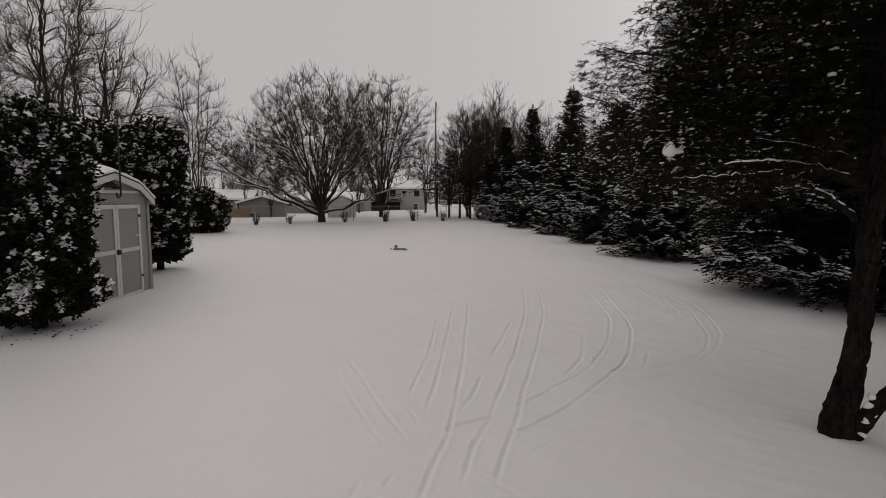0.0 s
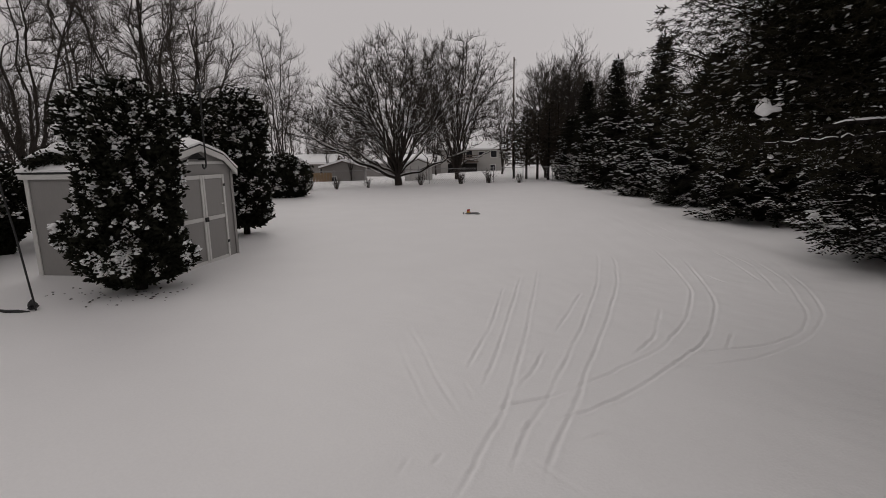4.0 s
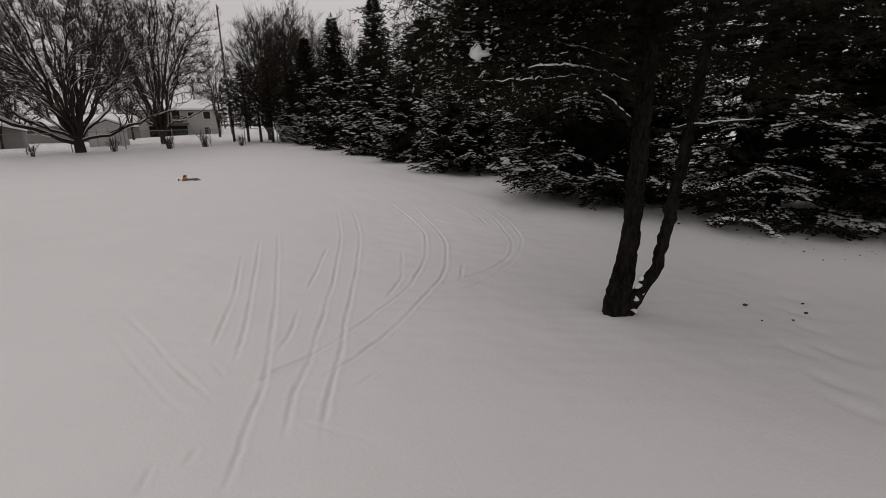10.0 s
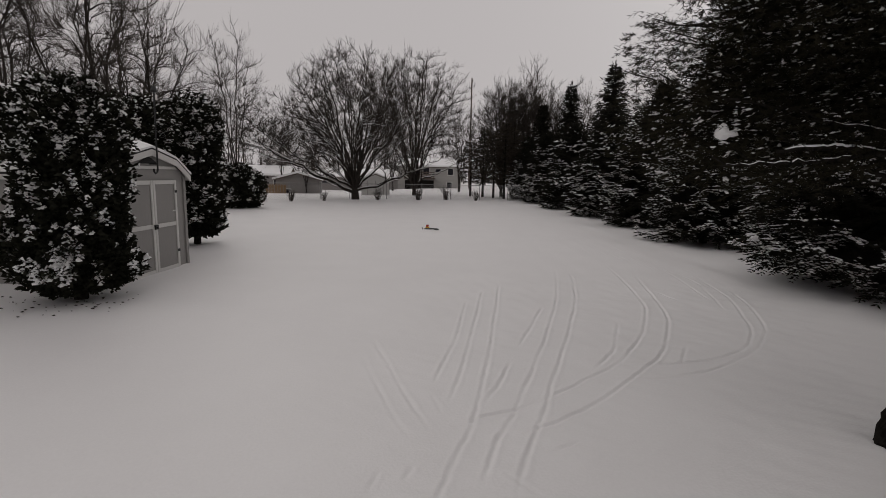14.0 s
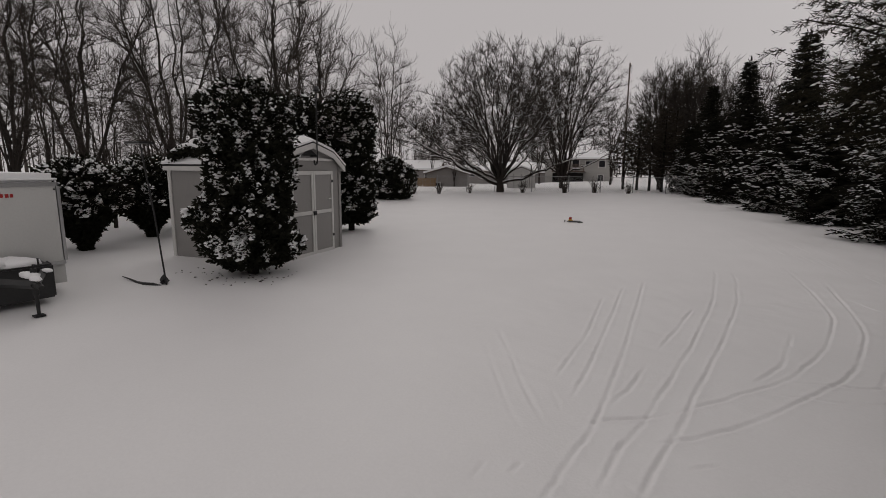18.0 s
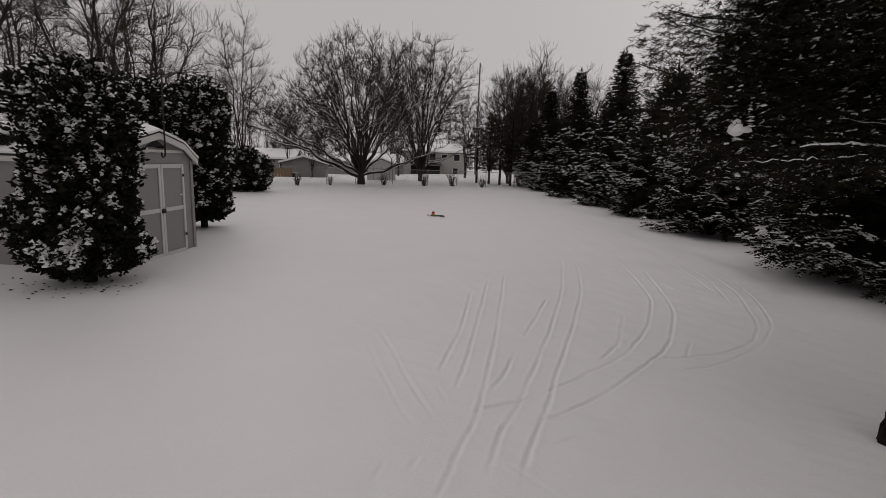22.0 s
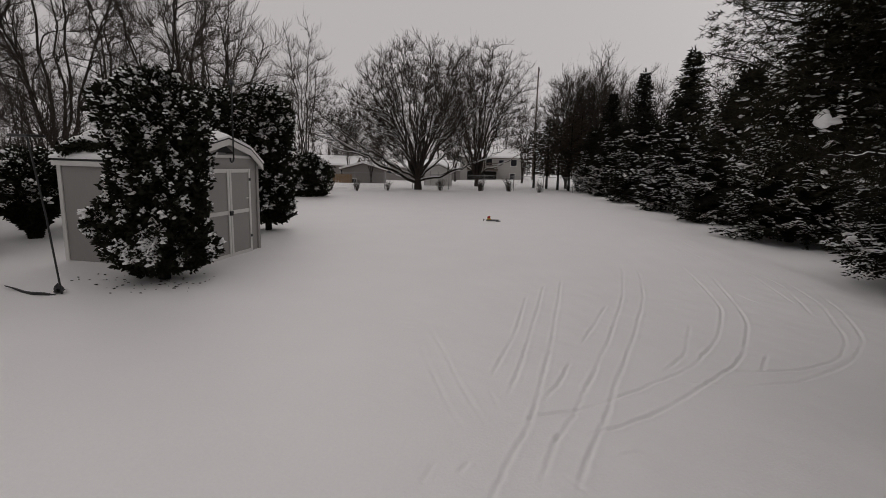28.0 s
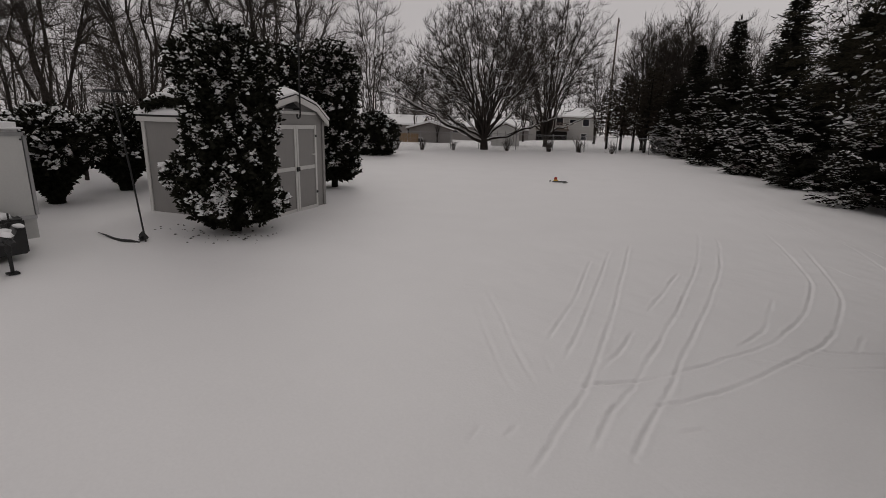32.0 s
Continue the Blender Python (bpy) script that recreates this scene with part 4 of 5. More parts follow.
# ---- evergreens by the shed ----
evergreen("arborvitae", "tall dark arborvitae heaped with clumps of snow beside the shed", "evergreen", on(-5.36, 6.27), "arborvitae round the shed", seed=61, height=2.85, radius=0.66, shape=tall, count=32000, leaf=0.07, clumps=820, clump=0.056, hem=0.14, bumps=((-0.55, -0.5, 0.88, 0.2), (-0.42, -0.38, 0.6, 0.22), (0.44, 0.36, 0.45, 0.22), (0.12, -0.46, 0.5, 0.22), (-0.3, -0.1, 2.72, 0.17), (0.22, 0.0, 2.8, 0.16), (0.0, -0.25, 2.7, 0.18), (-0.1, 0.2, 2.85, 0.15)))
evergreen("arborvitae", "tall dark arborvitae with clumps of snow behind the shed", "evergreen", on(-6.75, 11.7), "arborvitae round the shed", seed=62, height=3.5, radius=0.62, shape=tall, count=17000, leaf=0.085, clumps=520, clump=0.068, hem=0.2)
evergreen("arborvitae", "snowy arborvitae showing above the shed roof", "evergreen", on(-7.5, 10.6), "arborvitae round the shed", seed=63, height=3.3, radius=0.8, shape=tall, count=12000, leaf=0.09, clumps=440, clump=0.068)
for x, y, h, r, seed in ((-10.1, 6.85, 1.8, 0.72, 64), (-10.55, 8.75, 1.85, 0.78, 65), (-10.6, 4.7, 1.75, 0.8, 66), (-11.2, 10.4, 1.9, 0.8, 67)):
    evergreen("yew_shrub", "vase-shaped dark evergreen shrub with snow clumps", "shrub", on(x, y), "evergreen shrubs along the yard", seed=seed, height=h, radius=r, shape=vase, count=9000, leaf=0.08, clumps=230, clump=0.066)
evergreen("round_shrub", "rounded dark evergreen shrub dusted with snow", "shrub", on(-11.6, 24.2), seed=68, height=2.1, radius=1.15, shape=mound, count=7000, leaf=0.13, clumps=130, clump=0.14)

# ---- bare trees ----
bare_tree("wide-spreading bare tree with many stems beside the fence", on(-8.1, 34.9), 71, 30, 0.092, 5.3, 5.3, 5.2, (620, 4400), 3, 0.68, 0.7, "large bare trees", ((0.5, 2.95, 0.42, 9.4, 0.13), (0.6, 0.25, 0.36, 6.5, 0.08), (0.6, 2.6, 0.7, 6.5, 0.08), (0.7, 3.3, 0.55, 7.5, 0.09), (0.7, 0.7, 0.75, 5.5, 0.08)), twig=0.42, butt=3.1, lean=1.4, side=(-5.2, 0.3, 4.7, 4.4, 2.8, 0.16))
bare_tree("tall bare multi-stemmed tree behind the fence", on(-4.9, 45.0), 72, 22, 0.1, 6.9, 5.2, 6.0, (460, 3000), 3, 0.62, 0.4, "large bare trees", ((1.2, 0.5, 0.4, 5.0, 0.08), (1.2, 2.9, 0.6, 5.0, 0.08)), twig=0.45, butt=2.2, lean=1.3)
for x, y, seed in ((3.2, 46.5, 73), (5.6, 48.0, 74)):
    bare_tree("dense dark bare tree behind the cedars", on(x, y), seed, 16, 0.08, 5.8, 3.2, 4.6, (240, 1500), 4, 0.7, 0.6, "large bare trees", (), twig=0.6, butt=2.0, lean=1.3)
kinds = []
WOOD_LEFT = [(-13.8, 17.5, 1.0), (-16.5, 15.0, 1.0), (-20.0, 21.0, 1.15), (-15.5, 23.0, 1.0), (-18.5, 10.5, 0.95), (-23.0, 10.0, 1.1), (-13.5, 28.0, 0.75), (-16.5, 7.0, 0.9), (-26.0, 4.5, 1.1), (-18.0, 36.0, 0.8), (-30.0, 13.0, 1.25), (-21.0, 5.5, 1.0), (-17.5, 12.5, 0.5), (-15.5, 14.0, 0.45), (-16.0, 10.0, 0.5), (-19.0, 17.0, 0.6), (-14.5, 19.5, 0.5), (-19.5, 8.0, 0.55), (-17.0, 18.5, 0.55), (-21.5, 12.0, 0.6), (-14.0, 12.0, 0.38), (-15.5, 6.5, 0.42), (-23.0, 19.0, 0.6), (-22.5, 15.5, 1.1), (-20.0, 28.0, 1.1), (-12.8, 9.5, 0.36), (-13.2, 7.4, 0.4)]
for k, (x, y, s) in enumerate(WOOD_LEFT):
    if k < 4:
        kinds.append(bare_tree("slender bare tree in the wood beyond the shrubs", on(x, y), 80 + k, (5, 6, 4, 7)[k], 0.085, (7.0, 6.4, 8.0, 6.0)[k], (3.0, 3.4, 2.6, 3.6)[k], (5.0, 4.6, 5.2, 4.4)[k], (70, 340), 4, 0.65, (1.6, 0.8, 2.4, 0.5)[k], "wood beyond the shrubs", twig=0.7))
    else:
        copy_thing(kinds[k % 4], on(x, y, 67 * k) @ Matrix.Scale(s, 4))
for k, (x, y, s) in enumerate([(7.6, 46.0, 0.95), (5.2, 45.0, 0.9), (10.0, 46.0, 1.0), (3.4, 49.0, 0.95), (-1.0, 60.0, 0.95), (6.6, 50.0, 1.0), (9.0, 41.0, 0.9), (4.6, 52.0, 0.95), (13.5, 36.0, 1.0), (14.0, 24.0, 1.0), (16.0, 14.0, 1.1), (14.0, 6.0, 1.0), (-16.0, 48.0, 0.55), (-20.0, 52.0, 0.6), (-26.0, 66.0, 0.8), (-9.5, 62.0, 0.8), (7.0, 56.0, 1.0)]):
    copy_thing(kinds[(k + 1) % 4], on(x, y, 51 * k + 20) @ Matrix.Scale(s, 4))


# ---- shrubs, fence ----
def twiggy(seed):
    rng = np.random.RandomState(seed)
    g = Geo()
    for k in range(26):
        a, tilt = rng.uniform(0, 2 * np.pi), rng.uniform(0.05, 0.6)
        d = np.array([math.cos(a) * math.sin(tilt), math.sin(a) * math.sin(tilt), math.cos(tilt)])
        h = rng.uniform(0.5, 1.0)
        p = 0.08 * rng.standard_normal(3) * [1, 1, 0]
        g.tube([p - [0, 0, 0.05], p + d * h * 0.5, p + d * h + 0.05 * rng.standard_normal(3)], [0.014, 0.011, 0.006], 4, False)
        for _ in range(3):
            s = rng.uniform(0.4, 0.9)
            e = d + 0.5 * rng.standard_normal(3)
            g.tube([p + d * h * s, p + d * h * s + e * 0.2], [0.008, 0.005], 3, False)
    return g


bush = thing("bare_shrub", "small bare twiggy shrub along the fence", "shrub", "bare shrubs along the fence", on(-12.6, 29.6))
part("branchwork", twiggy(91), TWIG, bush, kind="stuff")
for k, (x, y, s) in enumerate([(-11.2, 30.6, 0.8), (-9.6, 32.2, 0.7), (-6.4, 34.6, 1.0), (-3.6, 35.9, 1.15), (-1.55, 36.9, 1.1), (0.7, 37.2, 0.9)]):
    copy_thing(bush, on(x, y, 60 * k + 30) @ Matrix.Scale(s, 4))

FENCE = [(-19.0, 26.5), (-13.6, 30.6), (-8.6, 35.4), (-3.5, 37.4), (3.2, 38.6), (4.6, 35.2)]


def chain_fence():
    t = thing("chain_link_fence", "low galvanised chain-link fence along the snowy lawn", "fence")
    rail, wires = Geo(), Geo()
    for (ax, ay), (bx, by) in zip(FENCE[:-1], FENCE[1:]):
        span = math.hypot(bx - ax, by - ay)
        n = max(1, round(span / 2.6))
        for i in range(n + 1):
            x, y = ax + (bx - ax) * i / n, ay + (by - ay) * i / n
            z = float(lie(x, y))
            if i < n or (bx, by) == FENCE[-1]:
                g = Geo().tube([(x, y, z - 0.2), (x, y, z + 1.16)], 0.028, 8).lumps([(x, y, z + 1.17)], [(0.04, 0.04, 0.04)], np.random.RandomState(1))
                part("post", g, GALV, t)
        za, zb = float(lie(ax, ay)), float(lie(bx, by))
        rail.tube([(ax, ay, za + 1.12), (bx, by, zb + 1.12)], 0.02, 6)
        m = int(span / 0.16)
        for i in range(-7, m):
            for sgn in (1, -1):
                u0, u1 = (i * 0.16, i * 0.16 + 1.12) if sgn > 0 else (i * 0.16 + 1.12, i * 0.16)
                lo, hi = 0.0, 1.0
                q = []
                for f in (0.0, 1.0):
                    u = min(span, max(0, u0 + (u1 - u0) * f))
                    ff = 0 if u1 == u0 else (u - u0) / (u1 - u0)
                    q.append((ax + (bx - ax) * u / span, ay + (by - ay) * u / span, za + (zb - za) * u / span + 1.1 * ff))
                wires.tube(q, 0.0035, 3, False)
    part("top_rail", rail, GALV, t)
    part("wire_mesh", wires, GALV, t)


chain_fence()


# ---- the shed ----
def shed():
    x0, x1, y0, y1 = -7.9, -5.5, 7.03, 9.15
    mid, eave, peak = (y0 + y1) / 2, 1.72, 2.12
    t = thing("garden_shed", "grey wooden garden shed with white trim and snowy roof", "shed")
    gable = [(y0, -0.1), (y1, -0.1), (y1, eave), (mid + 0.68, 1.955), (mid, peak), (mid - 0.68, 1.955), (y0, eave)]
    part("front_wall", Geo().prism(gable, x1 - 0.06, x1, "x"), SIDING, t)
    part("back_wall", Geo().prism(gable, x0, x0 + 0.06, "x"), SIDING, t)
    part("side_wall", Geo().box((x0 + 0.06, y0, -0.1), (x1 - 0.06, y0 + 0.06, eave)), SIDING, t)
    part("side_wall", Geo().box((x0 + 0.06, y1 - 0.06, -0.1), (x1 - 0.06, y1, eave)), SIDING, t)
    top = [(y0 - 0.06, eave - 0.015), (mid - 0.70, 1.985), (mid, peak + 0.035), (mid + 0.70, 1.985), (y1 + 0.06, eave - 0.015)]

    def slab(low, thick):
        return [(u, v + low) for u, v in top] + [(u, v + low + thick) for u, v in top[::-1]]

    part("roof", Geo().prism(slab(0.0, 0.03), x0 - 0.05, x1 + 0.1, "x"), DARKMETAL, t)
    g = Geo()
    rng = np.random.RandomState(5)
    nx, ny = 40, 25
    us = np.linspace(y0 - 0.08, y1 + 0.08, ny)
    vz = np.interp(us, [p[0] for p in top], [p[1] for p in top])
    xs = np.linspace(x0 - 0.07, x1 + 0.11, nx)
    XX, UU = np.meshgrid(xs, us)
    deep = 0.10 * np.minimum(1, 4.0 * np.minimum(np.minimum(XX - xs[0], xs[-1] - XX) + 0.03, np.minimum(UU - us[0], us[-1] - UU) + 0.03)) ** 0.5
    ZZ = np.interp(UU, us, vz) + 0.034 + deep * (1 + 0.25 * waves(XX, UU, 4, 0.8))
    bot = np.interp(UU, us, vz) + 0.032
    i, j = np.meshgrid(np.arange(ny - 1), np.arange(nx - 1), indexing="ij")
    q = i * nx + j
    f = np.stack([q, q + 1, q + nx + 1, q + nx], -1).reshape(-1, 4)
    g.add(np.stack([XX, UU, ZZ], -1).reshape(-1, 3), f)
    g.add(np.stack([XX, UU, bot], -1).reshape(-1, 3), f[:, ::-1])
    edge = [k for k in range(nx)] + [k * nx + nx - 1 for k in range(1, ny)] + [(ny - 1) * nx + k for k in range(nx - 2, -1, -1)] + [k * nx for k in range(ny - 2, 0, -1)]
    n = len(edge)
    rim = np.concatenate([np.stack([XX, UU, ZZ], -1).reshape(-1, 3)[edge], np.stack([XX, UU, bot], -1).reshape(-1, 3)[edge]])
    g.add(rim, [(k, n + k, n + (k + 1) % n, (k + 1) % n) for k in range(n)])
    part("snow", g, CLUMP, t, "thick snow on the roof", True)
    # rake boards, cross board and vent
    for a, b in zip(top[:-1], top[1:]):
        part("rake_board", Geo().prism([(a[0], a[1] - 0.10), (b[0], b[1] - 0.10), (b[0], b[1] + 0.004), (a[0], a[1] + 0.004)], x1 + 0.075, x1 + 0.104, "x"), WHITEPAINT, t)
    part("eave_board", Geo().box((x0 - 0.05, y0 - 0.065, eave - 0.10), (x1 + 0.07, y0 - 0.03, eave - 0.02)), WHITEPAINT, t)
    part("eave_board", Geo().box((x0 - 0.05, y1 + 0.03, eave - 0.10), (x1 + 0.07, y1 + 0.065, eave - 0.02)), WHITEPAINT, t)
    bevelled(Geo().prism([(mid - 0.80, 1.825), (mid + 0.80, 1.825), (mid + 0.72, 1.875), (mid - 0.72, 1.875)], x1 + 0.002, x1 + 0.03, "x"), "gable_board", WHITEPAINT, t, 0.004)
    vent = part("vent", Geo().prism([(mid - 0.27, 1.915), (mid + 0.27, 1.915), (mid, 2.045)], x1 + 0.002, x1 + 0.02, "x"), BLACK, t, "dark triangular gable vent")
    for k in range(3):
        w = 0.2 - 0.06 * k
        part("louvre", Geo().box((x1 + 0.02, mid - w, 1.93 + 0.034 * k), (x1 + 0.03, mid + w, 1.938 + 0.034 * k)), DARKMETAL, vent)
    for y in (y0, y1 - 0.08):
        bevelled(Geo().box((x1 + 0.002, y, -0.1), (x1 + 0.026, y + 0.08, eave - 0.02)), "corner_board", WHITEPAINT if y == y0 else SIDING, t, 0.004)
    bevelled(Geo().box((x0 + 0.0, y0 - 0.024, -0.1), (x0 + 0.08, y0 - 0.002, eave - 0.05)), "corner_board", WHITEPAINT, t, 0.004)
    bevelled(Geo().box((x1 - 0.08, y0 - 0.024, -0.1), (x1, y0 - 0.002, eave - 0.05)), "corner_board", WHITEPAINT, t, 0.004)
    # doors
    dl, dr, dt = 7.45, 8.81, 1.63
    dm = (dl + dr) / 2
    for a, b in ((dl, dm - 0.004), (dm + 0.004, dr)):
        door = part("door", Geo().box((x1 + 0.003, a, 0.0), (x1 + 0.03, b, dt)), SIDING, t, "grey door leaf with white battens")
        for lo, hi in (((a, 0.0), (a + 0.06, dt)), ((b - 0.06, 0.0), (b, dt)), ((a + 0.062, dt - 0.07), (b - 0.062, dt)), ((a + 0.062, 0.80), (b - 0.062, 0.87)), ((a + 0.062, 0.0), (b - 0.062, 0.07))):
            bevelled(Geo().box((x1 + 0.0305, *lo), (x1 + 0.048, *hi)), "batten", WHITEPAINT, door, 0.004)
    latch = part("latch", Geo().box((x1 + 0.049, dm - 0.035, 0.78), (x1 + 0.075, dm + 0.05, 0.86)).tube([(x1 + 0.075, dm, 0.82), (x1 + 0.1, dm, 0.80)], 0.012, 6), BLACK, t, "small black latch")
    for y in (dl + 0.03, dr - 0.03):
        for z in (0.3, 1.4):
            part("hinge", Geo().box((x1 + 0.0485, y - 0.03, z), (x1 + 0.056, y + 0.03, z + 0.05)), DARKMETAL, t)
    part("handle", Geo().box((x1 + 0.031, dr - 0.16, 1.06), (x1 + 0.05, dr - 0.06, 1.085)), WHITEPAINT, t)


shed()


def roof_bough():
    t = thing("broken_bough", "snow-laden evergreen bough lying on the shed roof", "branch", at=pose(-7.3, 7.25, 1.83))
    rng = np.random.RandomState(17)
    stem, leaves, white = Geo(), Geo(), Geo()
    for y, ln, h, r in ((-0.12, 0.62, 0.13, 0.055), (0.12, 0.66, 0.24, 0.05), (-0.02, 0.5, 0.19, 0.04)):
        s = np.linspace(0, 1, 12)
        c = np.stack([0.2 - s * ln, y - 0.14 * s, 0.06 + h * np.sin(0.5 + s * 2.5)], 1)
        stem.tube(c, np.linspace(0.02, 0.008, 12), 6)
        q = np.repeat(c, 45, 0) + 0.045 * rng.standard_normal((540, 3)) - [0, 0, 0.04]
        leaves.blades(q, rng.standard_normal((540, 3)) + [-0.4, -0.3, -0.7], rng.uniform(0.05, 0.1, 540), 0.022)
        white.tube(c[1:] + [0, 0, 0.05], r * np.sin(np.linspace(0.5, 2.7, 11)) ** 0.6 * rng.uniform(0.85, 1.15, 11), 9)
    part("stem", stem, BARK, t)
    part("foliage", leaves, CEDAR, t, kind="stuff")
    part("snow", white, CLUMP, t, "thick snow along the bough", True, "stuff")


roof_bough()


def mast():
    t = thing("weather_mast", "thin dark mast with small white sensor on the shed gable", "mast", at=pose(-5.36, 8.15, 1.80))
    part("pole", Geo().tube([(0, 0.0, 0.0), (0, 0.01, 0.7), (0, 0.03, 1.32)], 0.014, 8), BLACK, t)
    part("hook", Geo().tube([(0, 0, 0.02), (0, -0.02, -0.03), (0, -0.07, -0.05), (0, -0.10, -0.02), (0, -0.10, 0.03)], 0.016, 8), BLACK, t)
    part("bracket", Geo().box((-0.14, -0.02, 0.1), (0.0, 0.02, 0.13)), BLACK, t)
    part("cap", Geo().tube([(0, 0.03, 1.30), (0, 0.03, 1.33), (0, 0.03, 1.40)], [0.05, 0.06, 0.03], 10), BLACK, t)
    part("sensor", Geo().tube([(0, 0.06, 1.19), (0, 0.06, 1.27)], 0.03, 10), WHITEPAINT, t, "small white sensor housing")


mast()


# ---- trailer ----
def trailer():
    t = thing("cargo_trailer", "white enclosed cargo trailer with snow on its roof and drawbar", "trailer", at=pose(-6.95, 4.5, 0, 0, 0, -12.5))
    lo, hi = 0.38, 1.48
    bevelled(Geo().box((-2.6, -1.55, lo), (0, 0, hi)), "body", TRAILER, t, 0.04)
    for z in (lo, hi - 0.05):
        part("trim", Geo().box((0.002, -1.53, z), (0.014, -0.02, z + 0.05)), ALU, t)
    part("corner_trim", Geo().box((-0.06, -0.03, lo + 0.05), (0.013, 0.006, hi - 0.05)), ALU, t)
    part("skirt", Geo().box((-0.5, -0.30, 0.12), (-0.03, -0.02, lo - 0.003)), TRAILER, t)
    part("lamp", Geo().tube([(0.012, -0.06, hi - 0.09), (0.025, -0.06, hi - 0.09)], 0.012, 8), DARKMETAL, t)
    for k, (y, w) in enumerate(((-0.52, 0.03), (-0.57, 0.035), (-0.63, 0.04), (-0.69, 0.03), (-0.75, 0.04))):
        part("mark", Geo().box((0.003, y, 1.30), (0.007, y + w, 1.345)), RED, t)
    frame = Geo()
    for y in (-0.1, -1.45):
        frame.tube([(-0.3, y, 0.40), (1.25, -0.77, 0.40)], 0.05, 4)
    part("drawbar", frame, BLACK, t)
    part("crossbar", Geo().box((0.05, -1.3, 0.30), (0.12, -0.25, 0.40)), BLACK, t)
    part("coupler", Geo().tube([(1.15, -0.77, 0.40), (1.36, -0.77, 0.41), (1.44, -0.77, 0.39)], [0.03, 0.036, 0.028], 10), DARKMETAL, t)
    part("jack", Geo().tube([(1.1, -0.72, 0.56), (1.1, -0.72, 0.26), (1.1, -0.72, 0.24), (1.1, -0.72, 0.03)], [0.03, 0.033, 0.02, 0.018], 12).box((1.05, -0.77, 0.0), (1.15, -0.67, 0.02)).tube([(1.1, -0.72, 0.55), (1.1, -0.72, 0.6), (1.17, -0.69, 0.6), (1.17, -0.69, 0.68)], 0.01, 6), DARKMETAL, t)
    # box on the drawbar, enlarged so its black also stands for the shade below
    bevelled(Geo().box((0.06, -1.35, 0.08), (0.60, -0.36, 0.50)), "tool_box", BLACK, t, 0.02)
    for y in (-1.62, 0.02):
        w = part("wheel", Geo().tube([(-1.4, y - 0.08, 0.30), (-1.4, y + 0.08, 0.30)], 0.29, 20), BLACK, t)
        part("rim", Geo().tube([(-1.4, y - 0.085, 0.30), (-1.4, y + 0.085, 0.30)], 0.17, 16), WHITEPAINT, w)
    rng = np.random.RandomState(8)
    bevelled(Geo().box((-2.58, -1.53, hi - 0.03), (0.018, 0.012, hi + 0.12)), "snow", CLUMP, t, 0.065, "thick snow on the roof")
    white = Geo().lumps([(0.32, -0.7, 0.5), (0.3, -1.0, 0.5), (0.34, -0.85, 0.52), (0.9, -0.72, 0.45), (1.12, -0.74, 0.47), (0.62, -0.45, 0.43), (1.3, -0.77, 0.47)], [(0.24, 0.3, 0.10), (0.24, 0.3, 0.09), (0.2, 0.2, 0.1), (0.16, 0.07, 0.05), (0.09, 0.07, 0.05), (0.15, 0.06, 0.03), (0.1, 0.05, 0.04)], rng, uneven=0.07)
    part("drawbar_snow", white, CLUMP, t, "snow on the drawbar", True, "stuff")


trailer()


def feeder_pole():
    t = thing("feeder_pole", "dark leaning iron pole with a small bird tray on top", "pole", at=on(-5.96, 5.18))
    part("pole", Geo().tube([(0, 0, -0.1), (-0.05, -0.06, 1.0), (-0.12, -0.13, 2.0)], 0.012, 8), BLACK, t)
    part("tray", Geo().box((-0.26, -0.25, 1.99), (0.02, -0.01, 2.02)), BLACK, t)
    part("base", Geo().lumps([(-0.08, 0.02, 0.03)], [(0.07, 0.06, 0.07)], np.random.RandomState(2)), BLACK, t)


feeder_pole()
part_twig = Geo().tube([(-6.95, 5.25, 0.035), (-6.75, 5.2, 0.03), (-6.5, 5.13, 0.015), (-6.3, 5.08, 0.02), (-6.12, 5.08, 0.03), (-6.0, 5.12, 0.01)], [0.006, 0.012, 0.018, 0.022, 0.02, 0.012], 8)
tagged(part("fallen_branch", part_twig, BLACK), "dark fallen branch half buried in the snow", "branch")


